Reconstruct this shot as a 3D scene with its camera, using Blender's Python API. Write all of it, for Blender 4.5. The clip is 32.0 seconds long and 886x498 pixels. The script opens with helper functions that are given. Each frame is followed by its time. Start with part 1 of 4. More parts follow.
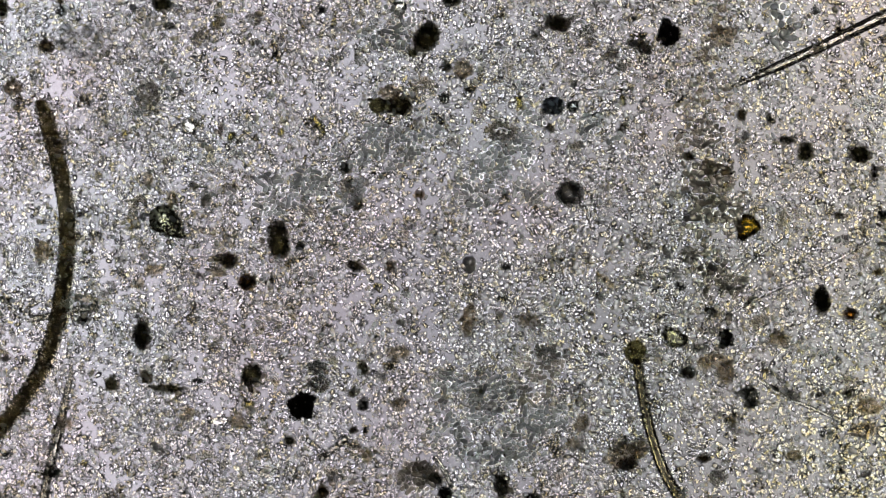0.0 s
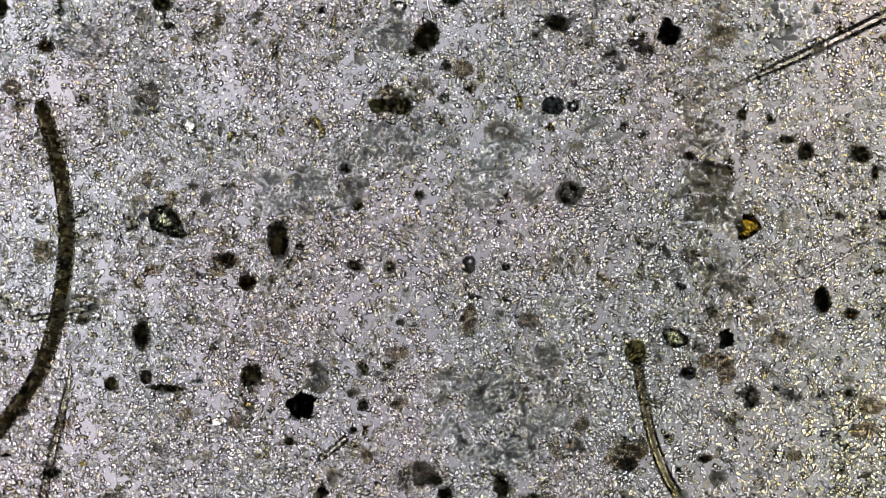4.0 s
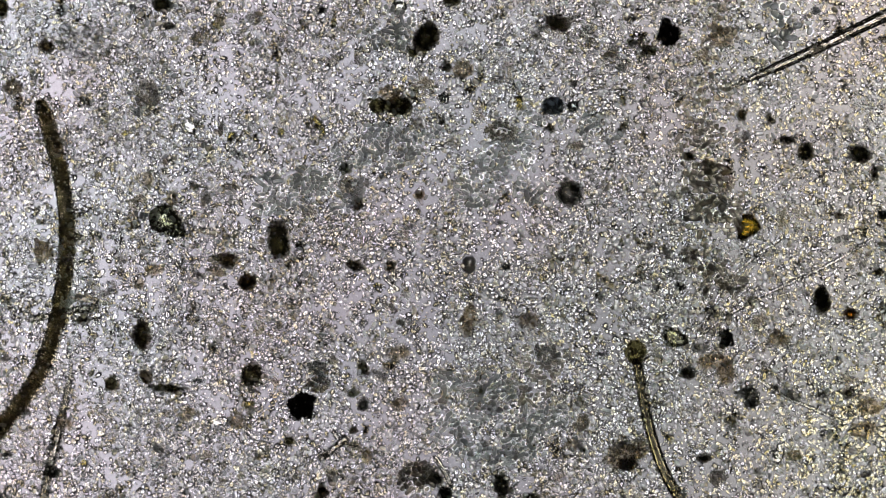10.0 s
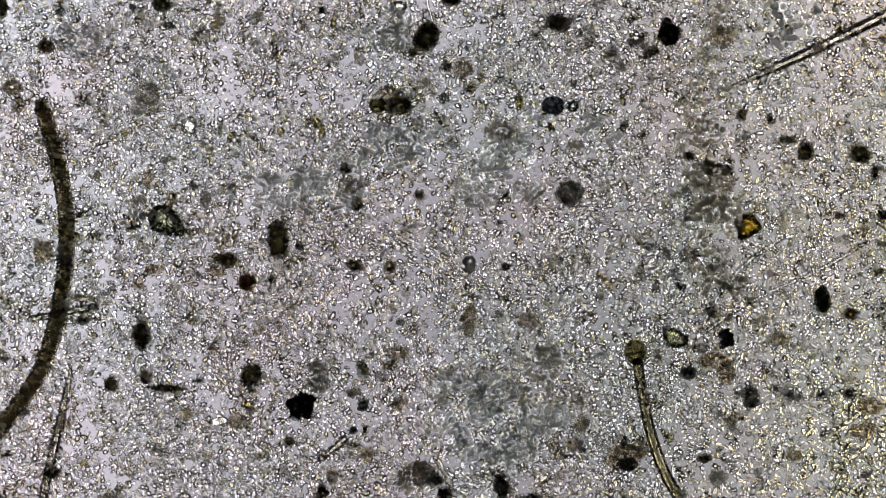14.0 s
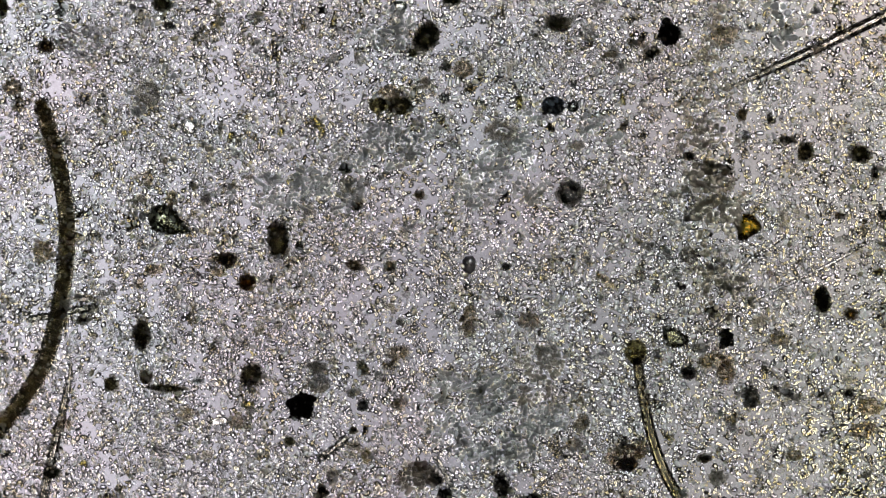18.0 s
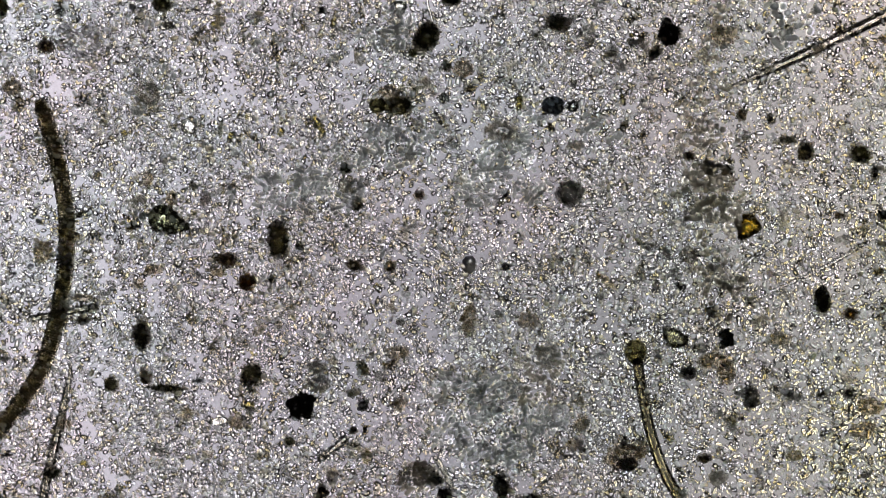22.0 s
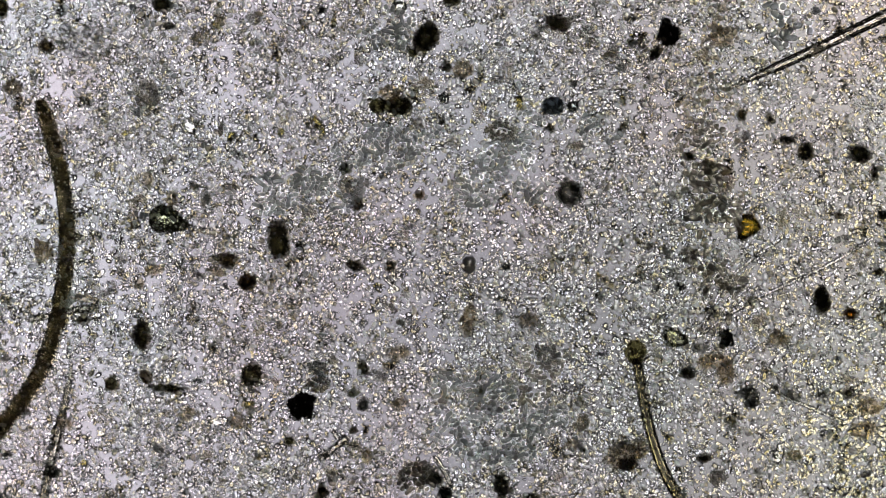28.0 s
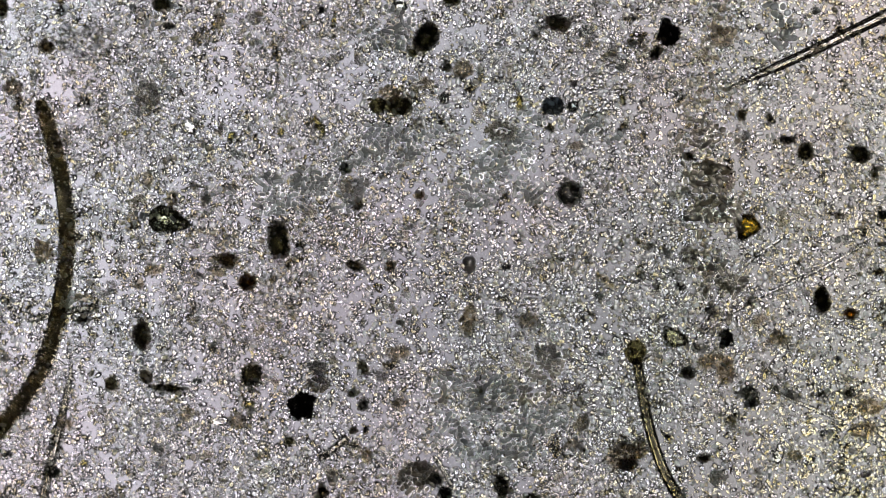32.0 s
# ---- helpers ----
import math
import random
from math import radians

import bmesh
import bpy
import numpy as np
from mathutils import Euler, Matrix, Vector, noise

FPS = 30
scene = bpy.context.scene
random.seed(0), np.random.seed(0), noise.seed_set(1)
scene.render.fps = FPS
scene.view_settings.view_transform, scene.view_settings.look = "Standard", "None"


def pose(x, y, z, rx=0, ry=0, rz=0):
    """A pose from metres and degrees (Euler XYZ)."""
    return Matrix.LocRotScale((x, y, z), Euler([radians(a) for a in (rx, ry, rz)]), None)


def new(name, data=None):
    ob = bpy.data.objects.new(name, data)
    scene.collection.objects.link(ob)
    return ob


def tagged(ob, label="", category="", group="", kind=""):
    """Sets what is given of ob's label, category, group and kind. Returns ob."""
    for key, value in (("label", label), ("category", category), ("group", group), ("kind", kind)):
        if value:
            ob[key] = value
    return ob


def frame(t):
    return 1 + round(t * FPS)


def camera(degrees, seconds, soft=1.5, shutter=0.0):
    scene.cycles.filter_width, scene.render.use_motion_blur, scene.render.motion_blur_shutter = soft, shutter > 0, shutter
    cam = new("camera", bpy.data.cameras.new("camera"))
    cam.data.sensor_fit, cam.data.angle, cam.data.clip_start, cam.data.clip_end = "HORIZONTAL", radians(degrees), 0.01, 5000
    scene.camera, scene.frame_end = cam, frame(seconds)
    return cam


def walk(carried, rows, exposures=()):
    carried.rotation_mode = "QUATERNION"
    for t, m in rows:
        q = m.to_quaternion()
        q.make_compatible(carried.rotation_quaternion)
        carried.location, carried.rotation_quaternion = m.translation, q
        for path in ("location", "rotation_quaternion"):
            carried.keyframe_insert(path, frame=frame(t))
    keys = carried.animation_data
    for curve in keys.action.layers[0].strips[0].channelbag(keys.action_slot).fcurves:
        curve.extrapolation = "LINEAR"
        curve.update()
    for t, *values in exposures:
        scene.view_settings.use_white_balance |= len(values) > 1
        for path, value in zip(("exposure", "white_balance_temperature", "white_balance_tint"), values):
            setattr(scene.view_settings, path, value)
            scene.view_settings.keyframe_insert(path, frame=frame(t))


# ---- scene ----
# A drop of water with bacteria and detritus between a glass slide and a coverslip, under a light microscope.
# Everything is built ten thousand times enlarged: 1 cm stands for 1 micrometre, so the field of view
# is 314 micrometres wide. The microscope's lens is nearly telecentric and focuses by moving up and down.
U = 0.002            # one plan unit: 0.2 micrometre, counted from the upper left corner of the field
GAP = 0.12           # depth of the water film between slide and coverslip
FOCUS = 74.86        # working distance of the lens

cam = camera(2.4, 32.0, soft=0.8)
cam.data.dof.use_dof = True
cam.data.dof.focus_distance = FOCUS
cam.data.dof.aperture_fstop = 0.112

# height of the sharp plane above the slide, second by second: the focus knob is turned up and down
walk(cam, [(t, pose(0, 0, FOCUS + h)) for t, h in (
    (0.0, 0.100), (0.5, 0.086), (1.0, 0.042), (1.6, 0.036), (2.0, 0.104), (2.35, 0.118), (2.7, 0.042), (3.2, 0.018), (3.8, 0.012), (5.5, 0.022),
    (6.2, 0.022), (7.0, 0.028), (7.3, 0.036), (7.6, 0.072), (8.0, 0.116), (8.5, 0.098), (9.0, 0.090), (10.0, 0.088),
    (11.0, 0.086), (12.0, 0.078), (13.0, 0.084), (13.5, 0.092), (14.0, 0.028), (14.5, 0.022), (16.5, 0.034),
    (18.0, 0.036), (19.0, 0.040), (19.5, 0.080), (20.0, 0.116), (20.5, 0.080), (21.0, 0.038), (22.0, 0.028),
    (24.0, 0.030), (25.5, 0.036), (27.5, 0.078), (28.0, 0.088), (28.4, 0.036), (28.7, 0.022), (29.2, 0.010), (30.0, 0.004),
    (31.0, 0.005), (31.7, 0.026), (32.0, 0.084))])

# ---- light: the condenser below the stage, and the dim room above ----
world = bpy.data.worlds.new("dim_room")
scene.world = world
world.use_nodes = True
world.node_tree.nodes["Background"].inputs["Color"].default_value = (0.55, 0.5, 0.42, 1)
world.node_tree.nodes["Background"].inputs["Strength"].default_value = 0.012


def condenser(name, x0, x1, y0, y1, z, radiance, color):
    lamp = bpy.data.lights.new(name, "AREA")
    lamp.shape, lamp.size, lamp.size_y = "RECTANGLE", x1 - x0, y1 - y0
    lamp.energy = radiance * math.pi * (x1 - x0) * (y1 - y0)
    lamp.color = color
    ob = new(name, lamp)
    ob.matrix_basis = pose((x0 + x1) / 2, (y0 + y1) / 2, z, 180)
    return ob


# backlight split into two colours, stronger at right, to tint the field unevenly
condenser("condenser_cool_side", -16.0, 2.6, -16.0, 16.0, -61.0, 3.99, (0.965, 0.912, 1.0))
condenser("condenser_warm_side", 2.6, 16.0, -16.0, 16.0, -61.0, 4.42, (1.0, 0.915, 0.80))

scene.view_settings.exposure = 0.0

# ---- materials ----


def nodes_of(name):
    m = bpy.data.materials.new(name)
    m.use_nodes = True
    n, l = m.node_tree.nodes, m.node_tree.links
    n.clear()
    return m, n, l


def noise_node(n, l, scale, detail=3.0, coords="Object"):
    tc = n.new("ShaderNodeTexCoord")
    t = n.new("ShaderNodeTexNoise")
    t.inputs["Scale"].default_value, t.inputs["Detail"].default_value = scale, detail
    l.new(tc.outputs[coords], t.inputs["Vector"])
    return t


def ramp_node(n, l, source, stops):
    r = n.new("ShaderNodeValToRGB")
    while len(r.color_ramp.elements) < len(stops):
        r.color_ramp.elements.new(0.5)
    for e, (p, c) in zip(r.color_ramp.elements, stops):
        e.position, e.color = p, (*c, 1)
    l.new(source, r.inputs["Fac"])
    return r


def clear_mat(name, color, ior, spread=0.1, scale=60.0, rough=0.28, bump=0.0, bump_scale=200.0, tints=()):
    """A living or mineral body that lets light through and bends it."""
    m, n, l = nodes_of(name)
    out = n.new("ShaderNodeOutputMaterial")
    p = n.new("ShaderNodeBsdfPrincipled")
    p.inputs["Transmission Weight"].default_value = 1.0
    p.inputs["IOR"].default_value = ior
    p.inputs["Roughness"].default_value = rough
    t = noise_node(n, l, scale)
    lo = tuple(c * (1 - spread) for c in color)
    hi = tuple(min(1.0, c * (1 + spread)) for c in color)
    r = ramp_node(n, l, t.outputs["Fac"], [(0.3, lo), (0.7, hi)])
    colour = r.outputs["Color"]
    if tints:                   # each grain of a field has a tint of its own
        g = n.new("ShaderNodeNewGeometry")
        own = ramp_node(n, l, g.outputs["Random Per Island"], [(i / (len(tints) - 1), c) for i, c in enumerate(tints)])
        mul = n.new("ShaderNodeMixRGB")
        mul.blend_type = "MULTIPLY"
        mul.inputs["Fac"].default_value = 1.0
        l.new(colour, mul.inputs["Color1"])
        l.new(own.outputs["Color"], mul.inputs["Color2"])
        colour = mul.outputs["Color"]
    l.new(colour, p.inputs["Base Color"])
    if bump:
        b = n.new("ShaderNodeBump")
        b.inputs["Strength"].default_value, b.inputs["Distance"].default_value = bump, 0.01
        t2 = noise_node(n, l, bump_scale)
        l.new(t2.outputs["Fac"], b.inputs["Height"])
        l.new(b.outputs["Normal"], p.inputs["Normal"])
    l.new(p.outputs["BSDF"], out.inputs["Surface"])
    return m


def murky_mat(name, color, through_color, clear=0.2, scale=45.0, contrast=0.25, fine=220.0, vary=0.0):
    """Dark organic matter: partly blocks the light, partly stains it, in patches and specks."""
    m, n, l = nodes_of(name)
    out = n.new("ShaderNodeOutputMaterial")
    p = n.new("ShaderNodeBsdfPrincipled")
    p.inputs["Roughness"].default_value = 0.7
    t = noise_node(n, l, scale, 4.0)
    t2 = noise_node(n, l, fine, 2.0)
    r = ramp_node(n, l, t2.outputs["Fac"], [(0.3, tuple(c * 0.5 for c in color)), (0.7, tuple(c * 1.4 for c in color))])
    l.new(r.outputs["Color"], p.inputs["Base Color"])
    tr = n.new("ShaderNodeBsdfTransparent")
    tr.inputs["Color"].default_value = (*through_color, 1)
    add = n.new("ShaderNodeMath")
    add.operation = "ADD"
    l.new(t.outputs["Fac"], add.inputs[0])
    l.new(t2.outputs["Fac"], add.inputs[1])
    mr = n.new("ShaderNodeMapRange")
    mr.inputs["From Min"].default_value, mr.inputs["From Max"].default_value = 0.75, 1.25
    mr.inputs["To Min"].default_value, mr.inputs["To Max"].default_value = max(0, clear - contrast), min(1, clear + contrast)
    l.new(add.outputs[0], mr.inputs["Value"])
    mix = n.new("ShaderNodeMixShader")
    info = n.new("ShaderNodeObjectInfo")
    own = n.new("ShaderNodeMath")
    own.operation, own.use_clamp = "MULTIPLY_ADD", True
    own.inputs[1].default_value = vary
    l.new(info.outputs["Random"], own.inputs[0])
    l.new(mr.outputs["Result"], own.inputs[2])
    l.new(own.outputs[0], mix.inputs["Fac"])
    l.new(p.outputs["BSDF"], mix.inputs[1])
    l.new(tr.outputs["BSDF"], mix.inputs[2])
    l.new(mix.outputs["Shader"], out.inputs["Surface"])
    return m


def pane_mat(name, tint_a, tint_b, scale):
    m, n, l = nodes_of(name)
    out = n.new("ShaderNodeOutputMaterial")
    t = noise_node(n, l, scale, 3.0)
    r = ramp_node(n, l, t.outputs["Fac"], [(0.35, tint_a), (0.65, tint_b)])
    tr = n.new("ShaderNodeBsdfTransparent")
    l.new(r.outputs["Color"], tr.inputs["Color"])
    g = n.new("ShaderNodeBsdfGlossy")
    g.inputs["Roughness"].default_value = 0.05
    mix = n.new("ShaderNodeMixShader")
    mix.inputs["Fac"].default_value = 0.01
    l.new(tr.outputs["BSDF"], mix.inputs[1])
    l.new(g.outputs["BSDF"], mix.inputs[2])
    l.new(mix.outputs["Shader"], out.inputs["Surface"])
    return m


SLIDE_GLASS = clear_mat("slide_glass", (0.97, 0.98, 0.975), 1.5, 0.01, 1.6, 0.0)
COVER_GLASS = pane_mat("cover_glass", (1.0, 0.97, 0.985), (0.965, 0.988, 0.995), 1.9)


def field_falloff_mat(name, inner, outer, x, y, r0, r1):
    """Uneven illumination put into a grey tint, densest about (x, y) and thinning outwards."""
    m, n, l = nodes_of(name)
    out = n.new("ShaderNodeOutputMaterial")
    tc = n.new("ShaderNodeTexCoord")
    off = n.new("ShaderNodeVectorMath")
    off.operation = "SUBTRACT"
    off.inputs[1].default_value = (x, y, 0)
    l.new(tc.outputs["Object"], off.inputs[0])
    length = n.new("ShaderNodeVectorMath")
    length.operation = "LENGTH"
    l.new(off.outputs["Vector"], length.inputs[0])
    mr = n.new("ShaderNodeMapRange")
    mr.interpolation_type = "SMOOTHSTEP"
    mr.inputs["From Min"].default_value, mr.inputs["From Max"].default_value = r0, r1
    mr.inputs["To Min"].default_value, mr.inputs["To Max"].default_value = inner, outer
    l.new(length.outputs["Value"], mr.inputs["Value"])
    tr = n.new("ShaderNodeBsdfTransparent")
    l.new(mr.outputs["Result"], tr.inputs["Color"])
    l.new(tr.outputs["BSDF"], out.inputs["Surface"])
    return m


# the lit field's dark middle and brighter sides are painted into this tint
FIELD_FALLOFF = field_falloff_mat("field_falloff", 0.042, 0.365, 1.0, -0.55, 0.3, 7.2)
GRAIN = clear_mat("grain_jelly", (0.86, 0.85, 0.82), 1.3, 0.1, rough=0.1)
CELL_TINTS = ((0.50, 0.47, 0.30), (0.74, 0.72, 0.58), (0.84, 0.84, 0.81), (0.95, 0.95, 0.96), (0.90, 0.90, 0.92), (0.74, 0.76, 0.82))
CELL = clear_mat("cell_jelly", (0.94, 0.94, 0.94), 1.105, 0.02, rough=0.1, tints=((0.94, 0.90, 0.68), (0.97, 0.96, 0.88), (1.0, 1.0, 1.0), (1.0, 1.0, 1.0), (0.92, 0.94, 1.0)))
CELL_DENSE = clear_mat("cell_dense_jelly", (0.88, 0.87, 0.86), 1.14, 0.02, rough=0.1, tints=CELL_TINTS)
GRAIN_RING = clear_mat("grain_ring_jelly", (0.98, 0.98, 0.97), 1.65, 0.03, tints=((0.30, 0.28, 0.17), (0.80, 0.77, 0.62), (0.98, 0.97, 0.94), (1.0, 1.0, 1.0), (0.62, 0.61, 0.62)))
GRAIN_YELLOW = clear_mat("grain_jelly_yellow", (0.93, 0.88, 0.66), 1.13, 0.03, rough=0.1, tints=CELL_TINTS)
GRAIN_OLIVE = clear_mat("grain_olive", (0.64, 0.58, 0.38), 1.2, 0.2, 40.0, 0.1)
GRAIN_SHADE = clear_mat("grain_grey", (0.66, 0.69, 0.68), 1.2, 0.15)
GRAIN_DARK = clear_mat("grain_dense", (0.6, 0.58, 0.52), 1.36, 0.15)
GRAIN_BROWN = clear_mat("grain_brown", (0.90, 0.83, 0.66), 1.2, 0.1)
OLIVE_FLECK = clear_mat("olive_fleck", (0.74, 0.70, 0.42), 1.36, 0.25)
SHEATH = clear_mat("sheath_clear", (0.92, 0.86, 0.72), 1.07, 0.05, 60.0, 0.0)
ROD = clear_mat("rod_jelly", (0.99, 0.99, 0.99), 1.30, 0.01)
ROD_BRIGHT = clear_mat("rod_bright_jelly", (0.99, 0.99, 0.99), 1.38, 0.01)
ROD_GREY = clear_mat("rod_grey_jelly", (0.47, 0.50, 0.49), 1.5, 0.4, 1.4)
ROD_TAN = clear_mat("rod_tan_jelly", (0.41, 0.38, 0.30), 1.5, 0.4, 1.4)
# weakly refracting shell that stands in for the light halo round colony cells
HALO_SHELL = clear_mat("halo_shell", (1.0, 1.0, 1.0), 1.045, 0.0, 60.0, 0.05)
HAIR = clear_mat("hair_glassy", (0.86, 0.82, 0.72), 1.4, 0.06, 25.0, 0.0)
STALK = clear_mat("stalk_wall", (0.52, 0.49, 0.38), 1.2, 0.2, 60.0, 0.0)
CHAIN = clear_mat("chain_clear", (0.98, 0.98, 0.96), 1.25, 0.03, 60.0, 0.0)
THREAD = clear_mat("thread_clear", (0.76, 0.75, 0.68), 1.19, 0.12, 60.0, 0.0, 0.12, 120.0)
QUARTZ = clear_mat("quartz_clear", (0.97, 0.97, 0.90), 1.21, 0.05, 30.0, 0.0, 0.04, 60.0)
QUARTZ_DIM = clear_mat("grain_olive_clear", (0.68, 0.67, 0.44), 1.6, 0.15, 40.0, 0.0, 0.04, 90.0)
AMBER = clear_mat("amber_clear", (0.62, 0.41, 0.04), 1.4, 0.35, 60.0, 0.0, 0.5, 120.0)
GOLD = clear_mat("gold_clear", (0.64, 0.58, 0.20), 1.22, 0.3, 70.0, 0.05, 0.6, 140.0)
STOP_BLACK = murky_mat("stop_black", (0.01, 0.01, 0.01), (0, 0, 0), 0.0, 5, 0.0)
DROPLET = clear_mat("oil_droplet", (0.62, 0.68, 0.66), 1.62, 0.05, 30.0, 0.0)
BLACK = murky_mat("black_mineral", (0.012, 0.012, 0.012), (0.4, 0.4, 0.3), 0.0, 40, 0.0)
BROWN = murky_mat("dark_brown_humus", (0.036, 0.037, 0.02), (0.65, 0.63, 0.42), 0.49, 90, 0.3, 420)
BROWN_THIN = murky_mat("thin_brown_humus", (0.07, 0.06, 0.04), (0.76, 0.68, 0.50), 0.62, 90, 0.34, 420)
GREY_THIN = murky_mat("thin_grey_humus", (0.10, 0.10, 0.09), (0.80, 0.80, 0.76), 0.70, 90, 0.28, 420)
GREEN_DARK = murky_mat("dark_green_humus", (0.03, 0.045, 0.03), (0.55, 0.62, 0.5), 0.42, 30, 0.25)
RUST = murky_mat("rusty_humus", (0.15, 0.085, 0.02), (0.88, 0.68, 0.30), 0.68, 40, 0.35)
OLIVE_THIN = murky_mat("thin_olive_humus", (0.13, 0.11, 0.03), (0.88, 0.80, 0.44), 0.66, 45, 0.3)
HAZE_BROWN = murky_mat("brown_slime", (0.12, 0.10, 0.06), (0.95, 0.90, 0.80), 0.93, 60, 0.07)
HAZE_GREY = murky_mat("grey_slime", (0.12, 0.12, 0.11), (0.94, 0.94, 0.92), 0.93, 60, 0.07)
BEAD_BROWN = clear_mat("bead_brown", (0.60, 0.53, 0.40), 1.32, 0.25, 20.0)
BEAD_OLIVE = clear_mat("bead_olive", (0.78, 0.70, 0.38), 1.32, 0.25, 20.0)
BEAD_GREY = clear_mat("bead_grey", (0.66, 0.65, 0.60), 1.33, 0.2, 20.0)
BLUE_CELL = murky_mat("blue_black_cell", (0.02, 0.025, 0.03), (0.5, 0.56, 0.6), 0.36, 60, 0.16)
TRICHOME = murky_mat("trichome_brown", (0.045, 0.042, 0.024), (0.58, 0.54, 0.34), 0.36, 60, 0.10, 240, 0.06)

# ---- shape helpers ----


def at(u, v, z=0.0):
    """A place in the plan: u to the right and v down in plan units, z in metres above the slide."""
    return Vector(((u - 784) * U, (441 - v) * U, z))


def part(name, mesh, material, parent=None, m=None, label=""):
    if isinstance(mesh, bmesh.types.BMesh):
        data = bpy.data.meshes.new(name)
        mesh.to_mesh(data)
        mesh.free()
        mesh = data
    if material and not mesh.materials:
        mesh.materials.append(material)
    ob = new(name, mesh)
    if parent:
        ob.parent = parent
    if m is not None:
        ob.matrix_basis = m
    return tagged(ob, label)


def smooth(data):
    data.polygons.foreach_set("use_smooth", [True] * len(data.polygons))
    return data


def mesh_from(name, verts, faces):
    """verts: (n, 3) array; faces: (m, 3) array of triangles."""
    data = bpy.data.meshes.new(name)
    data.vertices.add(len(verts))
    data.vertices.foreach_set("co", np.asarray(verts, dtype=np.float32).ravel())
    data.loops.add(faces.size)
    data.loops.foreach_set("vertex_index", faces.astype(np.int32).ravel())
    data.polygons.add(len(faces))
    data.polygons.foreach_set("loop_start", np.arange(0, faces.size, 3, dtype=np.int32))
    data.update(calc_edges=True)
    data.validate()
    return smooth(data)


def ball(sub):
    bm = bmesh.new()
    bmesh.ops.create_icosphere(bm, subdivisions=sub, radius=1.0)
    v = np.array([p.co[:] for p in bm.verts])
    f = np.array([[p.index for p in t.verts] for t in bm.faces])
    bm.free()
    return v, f


def octa(split=True):
    """A coarse ball of 32 triangles (8 unsplit) for the smallest grains."""
    v = [np.array(p, dtype=float) for p in ((1, 0, 0), (-1, 0, 0), (0, 1, 0), (0, -1, 0), (0, 0, 1), (0, 0, -1))]
    f = [(0, 2, 4), (2, 1, 4), (1, 3, 4), (3, 0, 4), (2, 0, 5), (1, 2, 5), (3, 1, 5), (0, 3, 5)]
    if not split:
        return np.array(v), np.array(f)
    mids, out = {}, []

    def mid(a, b):
        key = (min(a, b), max(a, b))
        if key not in mids:
            m = v[a] + v[b]
            v.append(m / np.linalg.norm(m))
            mids[key] = len(v) - 1
        return mids[key]

    for a, b, c in f:
        ab, bc, ca = mid(a, b), mid(b, c), mid(c, a)
        out += [(a, ab, ca), (ab, b, bc), (ca, bc, c), (ab, bc, ca)]
    return np.array(v), np.array(out)


def oval(dome, rise=0.14, sides=8):
    """A small cell: a low pointed dome of that radius above and below, with steep sides."""
    z0 = 0.72
    rows = ((-z0, dome), (0, 1.0), (z0, dome))
    v = [(0, 0, -z0 - rise)] + [(r * math.cos(2 * math.pi * k / sides), r * math.sin(2 * math.pi * k / sides), z) for z, r in rows for k in range(sides)] + [(0, 0, z0 + rise)]
    f, last = [], 3 * sides + 1
    for k in range(sides):
        k2 = (k + 1) % sides
        f += [(0, 1 + k2, 1 + k), (last, 1 + 2 * sides + k, 1 + 2 * sides + k2)]
        for i in (1, 1 + sides):
            f += [(i + k, i + k2, i + sides + k2), (i + k, i + sides + k2, i + sides + k)]
    return np.array(v), np.array(f)


def capsule(stretch, seg=10, rings=3):
    """A rod with round ends along x: half width 1, half length 1 + stretch."""
    rows, v = [], []
    for i in range(rings + 1):
        a = -math.pi / 2 + i * math.pi / 2 / rings
        rows.append((math.sin(a) - stretch, math.cos(a)))
    rows += [(-x, r) for x, r in reversed(rows)]
    rows = rows[1:-1]
    v = [(-1 - stretch, 0, 0)]
    for x, r in rows:
        for k in range(seg):
            v.append((x, r * math.cos(2 * math.pi * k / seg), r * math.sin(2 * math.pi * k / seg)))
    v.append((1 + stretch, 0, 0))
    f, last = [], len(v) - 1
    for k in range(seg):
        k2 = (k + 1) % seg
        f.append((0, 1 + k2, 1 + k))
        for i in range(len(rows) - 1):
            a, b = 1 + i * seg, 1 + (i + 1) * seg
            f += [(a + k, a + k2, b + k2), (a + k, b + k2, b + k)]
        a = 1 + (len(rows) - 1) * seg
        f.append((a + k, a + k2, last))
    return np.array(v), np.array(f)


def scatter(template, places, sizes, turns, tilt=0.0, rng=None):
    """Many copies of one template in one mesh's arrays: places (n, 3), sizes (n, 3), turns (n) about z."""
    tv, tf = template
    n = len(places)
    v = tv[None] * sizes[:, None, :]
    if tilt:
        b = rng.normal(0, tilt, n)[:, None]
        x, z = v[..., 0] * np.cos(b) - v[..., 2] * np.sin(b), v[..., 0] * np.sin(b) + v[..., 2] * np.cos(b)
        v = np.stack([x, v[..., 1], z], -1)
    c, s = np.cos(turns)[:, None], np.sin(turns)[:, None]
    v = np.stack([v[..., 0] * c - v[..., 1] * s, v[..., 0] * s + v[..., 1] * c, v[..., 2]], -1) + places[:, None, :]
    f = tf[None] + (np.arange(n) * len(tv))[:, None, None]
    return v.reshape(-1, 3), f.reshape(-1, 3)


def merged(*pieces):
    vs, fs, k = [], [], 0
    for v, f in pieces:
        vs.append(v)
        fs.append(f + k)
        k += len(v)
    return np.concatenate(vs), np.concatenate(fs)


